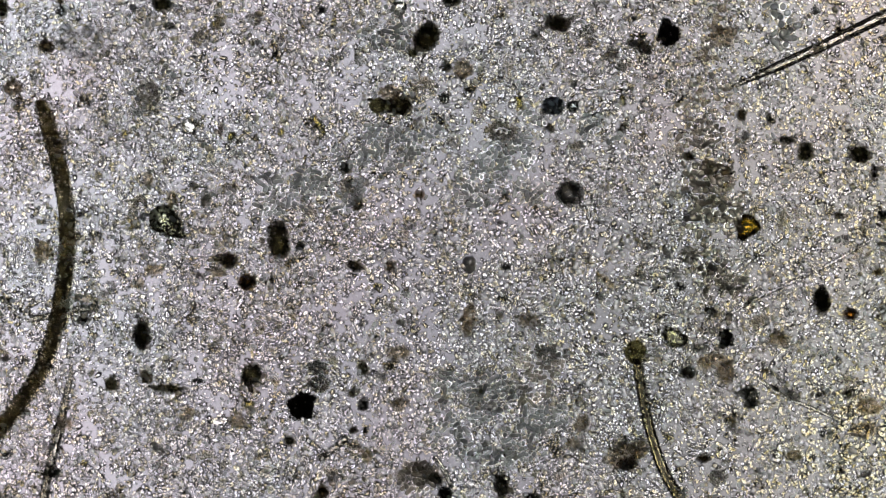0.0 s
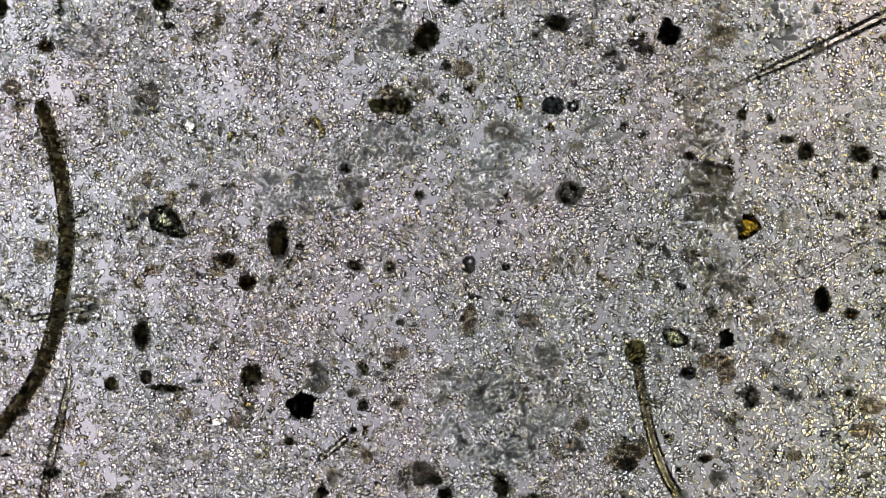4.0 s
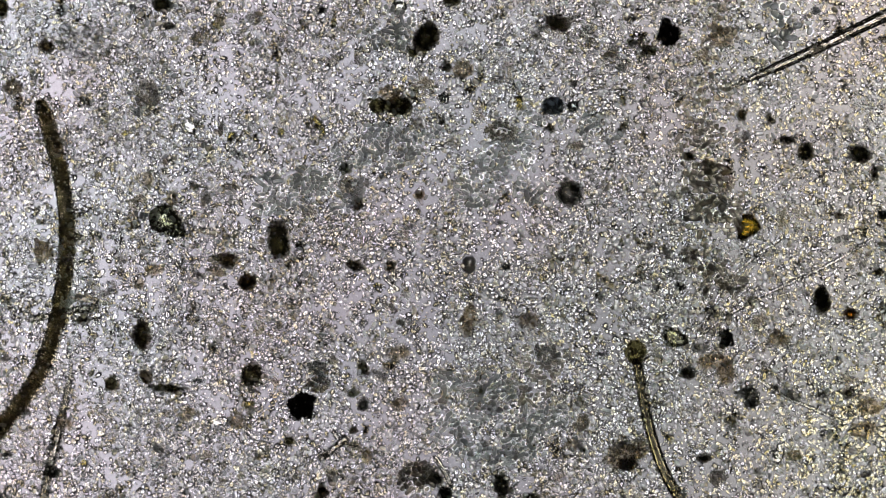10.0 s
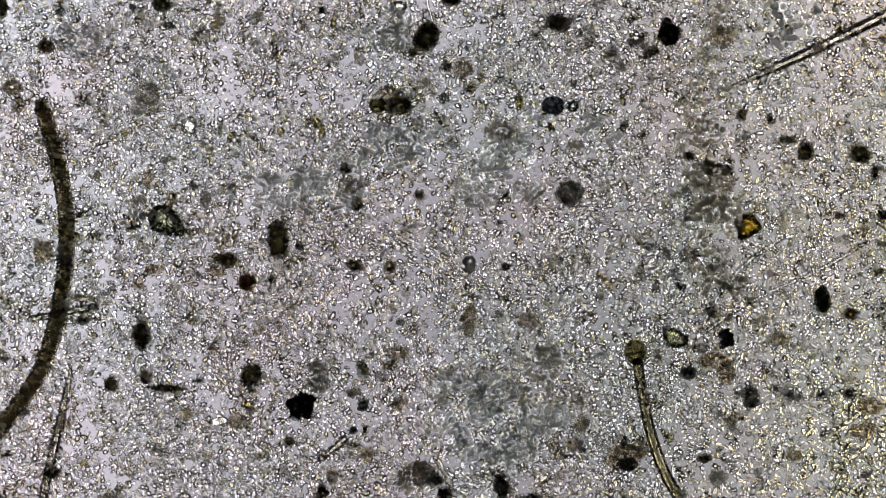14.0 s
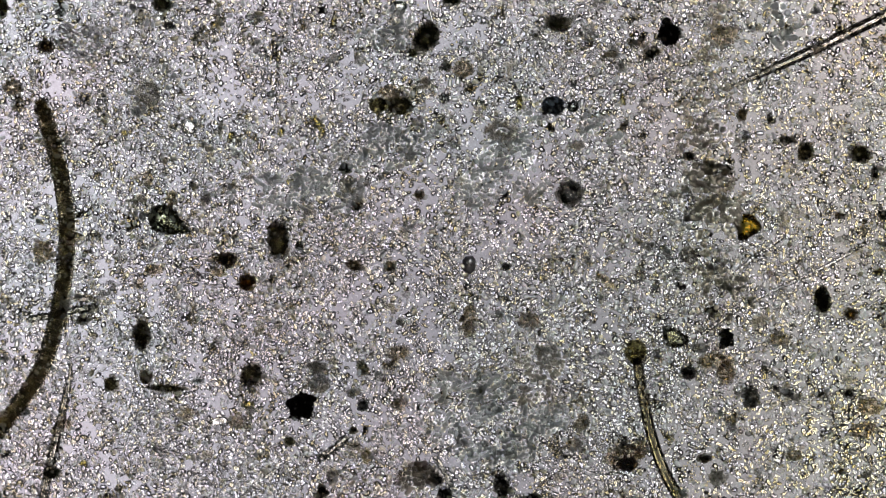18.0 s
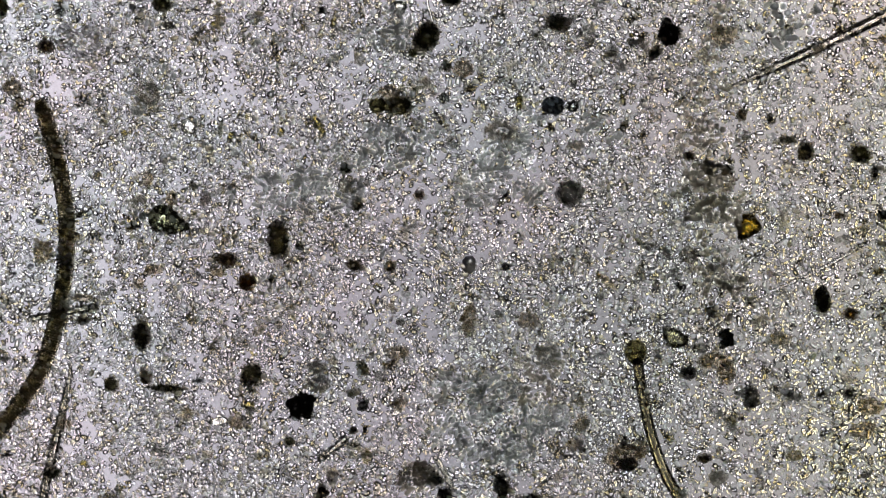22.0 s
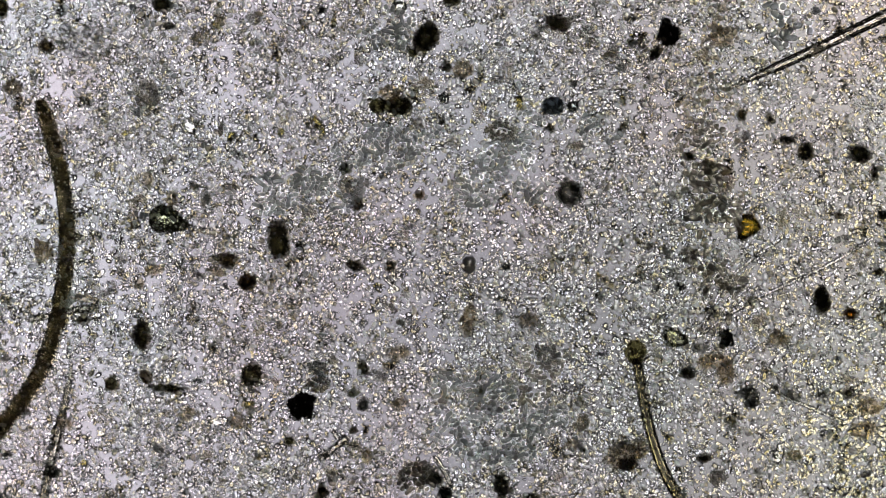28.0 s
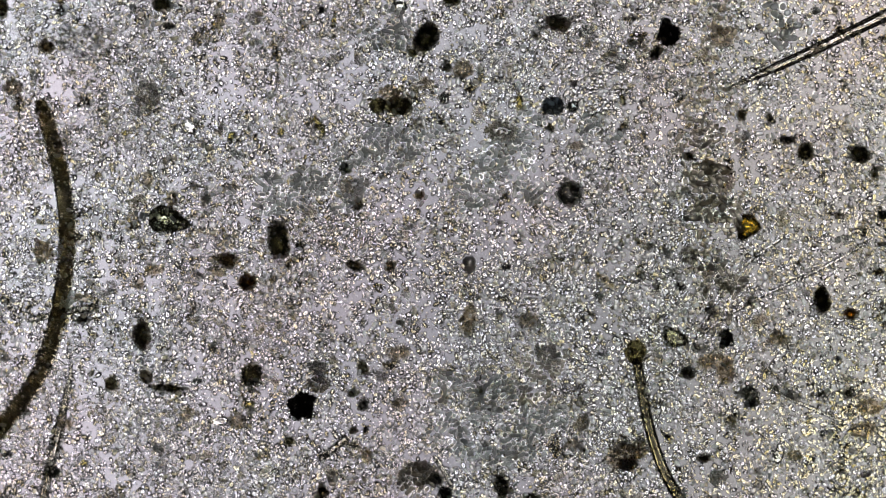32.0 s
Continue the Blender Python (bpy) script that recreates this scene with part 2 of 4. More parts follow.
def spline(points, step):
    """A smooth line through the plan points (u, v), as evenly spaced places (u, v, distance)."""
    p = [np.array(q, dtype=float) for q in points]
    p = [2 * p[0] - p[1]] + p + [2 * p[-1] - p[-2]]
    line = []
    for i in range(1, len(p) - 2):
        for t in np.linspace(0, 1, 24, endpoint=False):
            a, b, c, d = p[i - 1:i + 3]
            line.append(0.5 * (2 * b + (c - a) * t + (2 * a - 5 * b + 4 * c - d) * t * t + (3 * b - a - 3 * c + d) * t ** 3))
    line = np.array(line + [p[-2]])
    run = np.concatenate([[0], np.cumsum(np.linalg.norm(np.diff(line, axis=0), axis=1))])
    s = np.arange(0, run[-1], step)
    return np.stack([np.interp(s, run, line[:, 0]), np.interp(s, run, line[:, 1]), s], 1)


def tube(points, width, z0, z1=None, seg=14, step=6.0, wobble=0.0, ends=0.4, seed=1, hollow=0.0):
    """A round thread along plan points; width(s) in plan units, s from 0 to 1; its axis runs from z0 to z1."""
    line = spline(points, step)
    n = len(line)
    rng = np.random.RandomState(seed)
    z1 = z0 if z1 is None else z1
    verts = []
    for i in range(n):
        a, b = line[max(0, i - 1)], line[min(n - 1, i + 1)]
        d = np.array([b[0] - a[0], -(b[1] - a[1])])
        d /= np.linalg.norm(d) + 1e-9
        s = i / (n - 1)
        r = width(s) * U / 2 * (1 + wobble * rng.uniform(-1, 1))
        if i in (0, n - 1):
            r *= ends
        o = at(line[i][0], line[i][1], z0 + (z1 - z0) * s)
        for k in range(seg):
            q = 2 * math.pi * k / seg
            verts.append((o.x - d[1] * r * math.cos(q), o.y + d[0] * r * math.cos(q), o.z + r * math.sin(q)))
    f = []
    for i in range(n - 1):
        for k in range(seg):
            k2 = (k + 1) % seg
            f += [(i * seg + k, i * seg + k2, (i + 1) * seg + k2), (i * seg + k, (i + 1) * seg + k2, (i + 1) * seg + k)]
    for base, flip in ((0, True), ((n - 1) * seg, False)):
        for k in range(1, seg - 1):
            t = (base, base + k, base + k + 1)
            f.append(t[::-1] if flip else t)
    v, f = np.array(verts), np.array(f)[:, ::-1]
    if hollow:                  # an inner face turns the rod into a pipe
        inner = tube(points, lambda s: width(s) * hollow, z0, z1, seg, step, wobble * 0.5, ends, seed)
        return merged((v, f), (inner[0], inner[1][:, ::-1]))
    return v, f


def lumpy(sub, rx, ry, rz, rough=0.25, freq=1.8, seed=0, facets=0, power=1.0, point=0.0):
    """An uneven body about its centre, half sizes in metres; facets cuts it flat like a crystal."""
    v, f = ball(sub)
    off = Vector((seed * 7.31, seed * 3.17, seed * 1.73))
    rng = np.random.RandomState(abs(seed) + 5)
    out = []
    planes = []
    for _ in range(facets):
        q = rng.normal(0, 1, 3)
        planes.append((q / np.linalg.norm(q), rng.uniform(0.62, 0.9)))
    for p in v:
        q = Vector(p)
        k = 1 + rough * (noise.noise(q * freq + off) * 1.2 + 0.5 * noise.noise(q * freq * 2.3 + off))
        w = np.array(p) * k
        for nrm, d in planes:
            h = float(np.dot(w, nrm))
            if h > d:
                w = w - nrm * (h - d)
        w = np.sign(w) * np.abs(w) ** power
        w[1] *= 1 - point * max(0.0, w[0])
        out.append(w * (rx, ry, rz))
    return np.array(out), f

# ---- the setting: slide and coverslip ----


def slab(name, w, d, z0, z1, material, label, category):
    bm = bmesh.new()
    bmesh.ops.create_cube(bm, size=1.0)
    bmesh.ops.scale(bm, vec=(w, d, z1 - z0), verts=bm.verts)
    bmesh.ops.bevel(bm, geom=bm.edges[:], offset=0.02, segments=2, affect="EDGES")
    bmesh.ops.translate(bm, vec=(0, 0, (z0 + z1) / 2), verts=bm.verts)
    ob = part(name, bm, material)
    return tagged(ob, label, category, kind="structure")


slab("glass_slide", 7.0, 4.6, -0.6, 0.0, SLIDE_GLASS, "clear glass microscope slide under the water film", "glass slide")
slab("coverslip", 5.6, 3.8, GAP, GAP + 0.12, COVER_GLASS, "thin clear glass coverslip over the specimen", "coverslip")

# unseen disc, added below the slide to shade the middle of the field
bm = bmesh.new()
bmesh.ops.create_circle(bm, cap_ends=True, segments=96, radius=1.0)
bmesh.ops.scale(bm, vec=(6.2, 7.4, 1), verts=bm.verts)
tagged(part("field_falloff_disc", bm, FIELD_FALLOFF, None, pose(0, -0.2, -58.0)), "added grey disc under the stage that darkens the field's middle", "filter", kind="structure")

# unseen ring, added to cut the lamps off so strongly bent rays go dark
bm = bmesh.new()
ring = [bmesh.ops.create_circle(bm, segments=96, radius=r)["verts"] for r in (10.6, 40.0)]
bmesh.ops.bridge_loops(bm, edges=bm.edges[:])
bmesh.ops.translate(bm, vec=(0, 0, -59.0), verts=bm.verts)
tagged(part("condenser_iris", bm, STOP_BLACK), "added round black ring under the stage that limits the light", "diaphragm", kind="structure")

# ---- detritus ----
LUMPS = 0


def lump(name, u, v, ru, rv, material, label, category="debris", turn=0.0, rough=0.3, freq=1.8, halo=0, halo_mat=None,
         spread=1.25, high=False, depth=None, grain=2.6, lobes=(), sub=4, fac=0, power=1.0):
    """A clump of matter: an uneven core, its side lobes, and loose granules sticking to it."""
    global LUMPS
    LUMPS += 1
    rng = np.random.RandomState(LUMPS * 11)
    rz = min(depth if depth else 0.5 * min(ru, rv) * U, GAP * 0.46)
    z = GAP - rz * 1.02 if high else rz * 1.02
    root = new(name)
    root.matrix_basis = Matrix.Translation(at(u, v, z)) @ pose(0, 0, 0, 0, 0, turn)
    mat = rough >= 0.6 or material is OLIVE_THIN          # a loose mat has no solid core, only slime and beads
    haze = {BROWN_THIN: HAZE_BROWN, OLIVE_THIN: HAZE_BROWN, GREY_THIN: HAZE_GREY}.get(material, HAZE_BROWN)
    bead = {BROWN: BEAD_BROWN, BROWN_THIN: BEAD_BROWN, OLIVE_THIN: BEAD_OLIVE, GREY_THIN: BEAD_GREY, RUST: BEAD_OLIVE}
    shape = lumpy(sub, ru * U * 0.86, rv * U * 0.86, rz, min(rough * 1.25, 0.4), freq * 1.5, LUMPS, fac, power)
    part("slime" if mat else "core", mesh_from("core", *shape), haze if mat else material, root)
    for du, dv, r in lobes:
        rl = min(r * U, GAP * 0.45)
        part("lobe", mesh_from("lobe", *lumpy(2, r * U, r * U * 0.9, rl * 0.9, rough, 2.2, LUMPS + int(du * 3 + dv))), material, root,
             Matrix.Translation((du * U, -dv * U, rl * 0.9 - z if not high else 0)))
    if halo:
        count = int(halo * (1.6 if mat else 2.2))
        a = rng.uniform(0, 2 * math.pi, count)
        d = np.sqrt(rng.uniform(0, 1, count)) * 1.05 + np.abs(rng.normal(0, 0.16, count)) if mat else 0.8 + np.abs(rng.normal(0.1, 0.17, count))
        box = np.maximum(np.abs(np.cos(a)), np.abs(np.sin(a))) ** (power - 1)        # 1 for a round clump
        d *= box
        d *= 1 + 0.12 * np.sin(a * 3 + LUMPS) * np.sin(a * 5 + 2 * LUMPS)
        zz = rng.uniform(-0.85, 0.85, count) * rz
        pl = np.stack([np.cos(a) * d * ru * U, np.sin(a) * d * rv * U, zz], 1)
        s = rng.uniform(0.45, 1.1, count)[:, None] * grain * U * rng.uniform(0.75, 1.25, (count, 3))
        tagged(part("granules", mesh_from("granules", *scatter(ball(1), pl, s, a)), bead.get(halo_mat or material, BEAD_BROWN), root), kind="stuff")
        if not mat:             # the core frays into crumbs, thinning outwards
            few = count * 6
            a2 = rng.uniform(0, 2 * math.pi, few)
            out = 0.92 * np.sqrt(rng.uniform(0, 1, few)) + np.abs(rng.normal(0, 0.14, few))
            out *= np.maximum(np.abs(np.cos(a2)), np.abs(np.sin(a2))) ** (power - 1)
            out *= 1 + 0.1 * np.sin(a2 * 3 + LUMPS) * np.sin(a2 * 7 + 2 * LUMPS)
            pl = np.stack([np.cos(a2) * ru * U * out, np.sin(a2) * rv * U * out, rng.uniform(-0.85, 0.85, few) * rz], 1)
            s = rng.uniform(0.25, 0.55, few)[:, None] * grain * U * rng.uniform(0.75, 1.25, (few, 3))
            tagged(part("crumbs", mesh_from("crumbs", *scatter(ball(1), pl, s, a2)), material, root), kind="stuff")
    return tagged(root, label, category, "detritus particles" if category == "debris" else "")


D = "dark brown granular clump of detritus in water"
lump("detritus_clump", 754, 66, 19, 27, BROWN, D, halo=90, halo_mat=BROWN_THIN, turn=-35, rough=0.5, freq=2.4, lobes=((-4, 36, 9),))
lump("detritus_clump", 790, 118, 9, 9, BROWN, "small round dark brown detritus particle", halo=14)
lump("detritus_clump", 820, 122, 17, 15, OLIVE_THIN, "loose pale brown cloud of fine granules", halo=60, halo_mat=BROWN_THIN, rough=0.6)
lump("detritus_clump", 708, 187, 22, 18, BROWN, "two-lobed bean-shaped dark brown clump", halo=26, rough=0.12, lobes=((-40, 0, 16), (-22, -1, 13)))
lump("detritus_clump", 690, 163, 20, 12, BROWN_THIN, "loose fringe of brown granules on a bean-shaped clump", halo=60, rough=0.6)
lump("detritus_clump", 988, 42, 20, 13, BROWN, "oval dark brown clump of detritus", halo=46, turn=-8)
lump("detritus_clump", 1281, 64, 22, 17, BROWN_THIN, "ragged thin brown flake of detritus", halo=90, halo_mat=BROWN, rough=0.6, turn=15)
lump("detritus_clump", 1426, 269, 13, 15, BROWN, "dark brown oval detritus particle in the water film", halo=36, halo_mat=OLIVE_THIN, turn=-30)
lump("detritus_clump", 1522, 273, 20, 14, BROWN, "oval dark olive-brown particle with yellow specks", halo=40, halo_mat=OLIVE_THIN, turn=-25)
lump("detritus_clump", 492, 425, 18, 29, BROWN, "upright oblong dark brown clump of granules", halo=90, rough=0.14, power=0.4, turn=4, depth=0.02)
lump("detritus_clump", 403, 460, 16, 12, BROWN_THIN, "small ragged grey-brown clump in the water film", halo=36, halo_mat=OLIVE_THIN, rough=0.5)
lump("detritus_clump", 437, 500, 14, 13, RUST, "rust-brown grainy particle of detritus in the water film", rough=0.5, halo=60, halo_mat=OLIVE_THIN)
lump("detritus_clump", 250, 593, 14, 26, BROWN, "upright oval dark brown clump in the water film", halo=60, rough=0.25)
lump("detritus_clump", 445, 664, 19, 20, BROWN, "round near-black clump with a ragged rim", halo=34, lobes=((-14, 8, 6), (10, -12, 7)))
lump("detritus_clump", 197, 680, 14, 13, BROWN, "round dark olive-brown particle in the water film", "debris", halo=16, rough=0.15)
lump("detritus_clump", 258, 668, 10, 11, BROWN_THIN, "small soft dark brown particle in the water film", halo=20)
lump("plant_fragment", 295, 688, 32, 6, BROWN, "short dark brown splinter of plant tissue", halo=24, turn=-4, rough=0.35)
lump("detritus_clump", 560, 650, 16, 9, GREY_THIN, "thin grey-brown flake made of fine granules", halo=70, rough=0.7, high=True)
lump("detritus_clump", 563, 680, 16, 13, GREY_THIN, "thin grey-brown flake made of fine granules", halo=80, halo_mat=BROWN_THIN, rough=0.7, high=True)
lump("detritus_clump", 643, 652, 9, 13, BROWN, "small dark brown wedge of detritus", halo=10, turn=20)
lump("detritus_clump", 628, 470, 16, 9, BROWN_THIN, "small tapering grey-brown particle in the water film", halo=18, turn=-20)
lump("detritus_clump", 690, 472, 11, 10, BROWN_THIN, "small round grey-brown particle in the water film", halo=10, rough=0.15)
lump("detritus_clump", 895, 473, 10, 9, BLACK, "small black angular particle in the water film", rough=0.25, fac=4)
lump("detritus_clump", 1008, 342, 21, 22, GREY_THIN, "round grey granular cluster in the water film", halo=60, rough=0.5, freq=3.0, grain=2.6, high=True)
lump("detritus_clump", 1205, 506, 12, 7, BLACK, "small black lens-shaped particle in the water film", turn=-30, rough=0.15)
lump("detritus_clump", 1194, 486, 11, 10, GREY_THIN, "pale grey tuft of granules above a black particle", halo=36, rough=0.6)
lump("detritus_clump", 1286, 598, 14, 17, BLACK, "black angular particle with a lobed edge", lobes=((-6, 12, 8), (7, 8, 7)), rough=0.3)
lump("detritus_clump", 1330, 703, 13, 18, GREY_THIN, "grey-brown two-part clump in the water film", halo=30, lobes=((-6, -10, 11), (5, 10, 10)))
lump("detritus_clump", 1378, 600, 16, 12, BROWN_THIN, "loose tuft of brown granules in the water film", halo=110, halo_mat=BROWN, rough=0.7, grain=1.9)
lump("detritus_clump", 1240, 616, 17, 10, GREY_THIN, "smooth thin grey flake in the water film", rough=0.25)
lump("detritus_clump", 1265, 640, 30, 14, OLIVE_THIN, "spread of fine brown granules in the water film", halo=140, halo_mat=BROWN_THIN, rough=0.8, grain=2.0)
lump("detritus_clump", 1455, 531, 13, 24, BROWN, "upright dark olive clump with yellow specks", halo=60, halo_mat=OLIVE_THIN, lobes=((4, 10, 11), (-4, -12, 10)))
lump("detritus_clump", 1502, 697, 9, 8, BROWN, "small dark brown particle in the water film", halo=10)
lump("detritus_clump", 611, 298, 11, 9, GREEN_DARK, "small dark greenish-grey particle among bacteria", halo=14)
lump("detritus_clump", 632, 362, 10, 11, BROWN_THIN, "small dark grey particle among bacteria", halo=14)
lump("detritus_clump", 742, 345, 9, 8, BROWN_THIN, "small soft grey particle in the water film", halo=10)
lump("detritus_clump", 828, 566, 12, 27, OLIVE_THIN, "upright olive-brown granular flake in the water film", halo=90, halo_mat=BROWN_THIN, rough=0.5, turn=-8)
lump("detritus_clump", 935, 568, 19, 12, OLIVE_THIN, "olive-brown grainy flake in the water film", halo=70, halo_mat=BROWN_THIN, rough=0.6)
lump("detritus_clump", 1105, 808, 32, 20, OLIVE_THIN, "wide loose mass of brown granules", halo=200, halo_mat=BROWN_THIN, rough=0.6, turn=15)
lump("detritus_clump", 1112, 822, 14, 12, BROWN_THIN, "olive-brown core in a loose mass of granules", halo=30)
lump("detritus_clump", 1135, 796, 12, 16, OLIVE_THIN, "soft olive-brown rounded clump beside a stalk", halo=40)
lump("detritus_clump", 888, 860, 12, 22, BROWN, "upright dark reddish-brown clump in the water film", halo=46, turn=8)
lump("detritus_clump", 788, 874, 12, 12, BLACK, "black ragged particle in the water film", halo=16, rough=0.4)
lump("detritus_clump", 770, 850, 12, 9, BROWN, "small dark brown clump in the water film", halo=30)
lump("detritus_clump", 2, 14, 11, 18, BROWN, "dark olive-brown clump in the water film", halo=30)
lump("detritus_clump", 287, 8, 17, 11, BROWN, "dark brown ragged clump in the water film", halo=46, rough=0.5)
lump("detritus_clump", 300, 46, 11, 6, GREY_THIN, "small dark grey flake in the water film", halo=16)
lump("detritus_clump", 800, 1, 15, 9, BROWN, "dark brown clump of detritus in the water film", halo=24)
lump("detritus_clump", 569, 18, 9, 7, BLACK, "small black smooth particle in the water film", rough=0.2)
lump("detritus_clump", 942, 881, 15, 7, BROWN, "dark brown clump of detritus in the water film", halo=20)
lump("detritus_clump", 885, 232, 24, 16, GREY_THIN, "thin grey-brown mat of packed cells", halo=140, halo_mat=BROWN_THIN, rough=0.7, high=True)
lump("detritus_clump", 22, 155, 15, 13, OLIVE_THIN, "pale brown cloud of granules in the water film", halo=60, halo_mat=BROWN_THIN, rough=0.7)
lump("detritus_clump", 511, 781, 9, 9, BROWN, "small round black-brown particle in the water film", halo=8, rough=0.15)
lump("detritus_clump", 642, 718, 9, 9, GREY_THIN, "small pale grey granular particle in the water film", halo=24)
lump("detritus_clump", 1286, 304, 11, 10, BROWN_THIN, "small dark grey-brown particle in the water film", halo=20)
lump("detritus_clump", 1220, 276, 10, 7, BROWN_THIN, "small dark brown particle in the water film", halo=22)
lump("detritus_clump", 1219, 452, 15, 16, GREY_THIN, "rounded grey-brown granular cell in the water film", halo=70, halo_mat=BROWN_THIN, rough=0.6)
lump("detritus_clump", 262, 316, 9, 14, OLIVE_THIN, "small upright olive-brown flake in the water film", halo=30, halo_mat=BROWN)
lump("detritus_clump", 302, 352, 9, 13, OLIVE_THIN, "pale olive granules beside a dark crystal", halo=40, rough=0.7)
lump("detritus_clump", 1074, 498, 22, 6, OLIVE_THIN, "slanted olive streak of granules in the water film", halo=30, turn=-38)
lump("detritus_clump", 148, 528, 15, 8, OLIVE_THIN, "small yellow-brown flake beside a filament", halo=36, halo_mat=BROWN_THIN)
lump("detritus_clump", 95, 838, 14, 10, GREEN_DARK, "dark green-grey oval particle in the water film", halo=8, rough=0.2)
lump("detritus_clump", 146, 567, 11, 8, BROWN_THIN, "small dark brown particle beside a filament", halo=20)
lump("detritus_clump", 44, 730, 8, 6, BROWN, "small dark brown particle under a filament", halo=6)
lump("detritus_clump", 704, 625, 20, 11, BROWN_THIN, "dark ragged cluster of granules in the water film", halo=90, halo_mat=BROWN, rough=0.8, grain=2.2)
lump("detritus_clump", 1563, 381, 9, 9, GREEN_DARK, "dark olive-green particle in the water film", halo=12)
lump("detritus_clump", 1549, 306, 6, 12, BROWN, "small upright dark particle in the water film", halo=12)
lump("detritus_clump", 1507, 556, 11, 9, RUST, "small orange-brown flake in the water film", halo=36, halo_mat=BROWN_THIN)
lump("detritus_clump", 1218, 660, 11, 11, GREY_THIN, "grey-brown clump of granules in the water film", halo=40)
lump("detritus_clump", 1247, 812, 12, 7, BROWN_THIN, "small dark brown flake in the water film", halo=24)
lump("detritus_clump", 1030, 750, 13, 12, OLIVE_THIN, "olive-brown granules among bacteria in the water film", halo=50, halo_mat=BROWN_THIN)
lump("detritus_clump", 905, 685, 14, 12, GREY_THIN, "grey-brown matter among bacteria in the water film", halo=36, rough=0.6)
lump("detritus_clump", 1405, 806, 12, 9, OLIVE_THIN, "olive granules beside a clear crystal", halo=40)
lump("detritus_clump", 1285, 660, 14, 18, BROWN_THIN, "loose brown granules in the water film", halo=70, rough=0.8)
lump("detritus_clump", 1400, 700, 16, 8, GREY_THIN, "faint grey matter in the water film", halo=30, turn=-30)
lump("detritus_clump", 1540, 720, 20, 14, OLIVE_THIN, "pale yellow-brown matter in the water film", halo=60, rough=0.6)
lump("detritus_clump", 570, 872, 9, 13, BROWN_THIN, "small upright brown flake in the water film", halo=26)
lump("detritus_clump", 115, 750, 14, 9, OLIVE_THIN, "yellow-brown flake beside a pale filament", halo=40, halo_mat=BROWN_THIN)
lump("detritus_clump", 650, 808, 9, 12, OLIVE_THIN, "pale olive flake in the water film", halo=40)
lump("detritus_clump", 735, 840, 34, 18, GREY_THIN, "thin grey-brown mat of packed granules", halo=200, halo_mat=BROWN_THIN, rough=0.8)
lump("detritus_clump", 450, 32, 14, 11, GREY_THIN, "soft grey clump of granules in the water film", halo=50, rough=0.6)
lump("detritus_clump", 260, 165, 20, 22, GREY_THIN, "faint grey-brown mat of granules in the water film", halo=110, halo_mat=BROWN_THIN, rough=0.9)
lump("detritus_clump", 82, 82, 13, 10, BROWN_THIN, "small brown flake in the water film", halo=40)
O = "small loose heap of olive-brown granules in the water film"
G = "faint grey smudge of fine granules in the water film"
for u, v, ru, rv, turn, halo in ((413, 330, 7, 7, 0, 20), (272, 478, 16, 9, 10, 40), (246, 501, 9, 8, 0, 24), (384, 482, 14, 7, -15, 30), (708, 716, 12, 9, 20, 40),
                                 (459, 808, 9, 6, 0, 20), (330, 735, 14, 10, 30, 36), (418, 745, 14, 12, -20, 60), (1012, 788, 12, 10, 0, 40), (1530, 762, 22, 14, 15, 60)):
    lump("detritus_clump", u, v, ru, rv, OLIVE_THIN, O, turn=turn, halo=halo, halo_mat=BROWN_THIN if halo > 38 else OLIVE_THIN, rough=0.7, grain=2.2)
for u, v, ru, rv, turn, halo in ((1037, 57, 16, 9, 30, 40), (1011, 35, 12, 5, 50, 16), (1100, 120, 11, 6, -20, 20), (1490, 425, 14, 7, 20, 30), (638, 108, 10, 9, 0, 24),
                                 (588, 107, 9, 6, 40, 16), (1270, 846, 16, 12, 0, 50), (968, 628, 22, 14, -10, 70), (1084, 90, 10, 8, 0, 24)):
    lump("detritus_clump", u, v, ru, rv, GREY_THIN, G, turn=turn, halo=halo, rough=0.75, grain=2.4, high=True)
lump("detritus_clump", 1394, 248, 15, 6, BROWN, "dark splinter beside an oval detritus particle", turn=-8, halo=16)
lump("detritus_clump", 884, 394, 6, 5, BLACK, "tiny black particle in the water film", rough=0.2)
lump("detritus_clump", 1313, 203, 8, 10, BROWN_THIN, "small dark brown flake near the tip of a hair", halo=16)
lump("detritus_clump", 1363, 210, 5, 9, BROWN, "small upright dark particle in the water film", halo=8)
lump("detritus_clump", 1120, 76, 8, 7, BROWN, "small dark olive particle in the water film", halo=14)
lump("detritus_clump", 1486, 382, 8, 6, BROWN_THIN, "small dark grey-brown particle in the water film", halo=14)
lump("detritus_clump", 626, 762, 7, 5, BROWN_THIN, "small dark flake in the water film", halo=10)
lump("black_particle", 533, 719, 25, 24, BLACK, "opaque black star-shaped mineral particle in the water film", lobes=((18, -13, 9), (-18, -5, 10), (12, 14, 11), (-9, 16, 11), (2, -16, 11)), rough=0.15, depth=0.04)
lump("black_particle", 1184, 62, 21, 21, BLACK, "opaque black lobed clump in the water film", lobes=((-4, -24, 9), (-9, -20, 6)), halo=14, halo_mat=BROWN, rough=0.22, depth=0.045)
drifter = lump("drifting_particle", 1147, 88, 13, 8, BROWN, "small ragged dark particle drifting beside a black clump", halo=22, lobes=((8, 7, 6), (-6, -3, 6)), turn=10, rough=0.4)

# ---- clear and coloured crystals ----


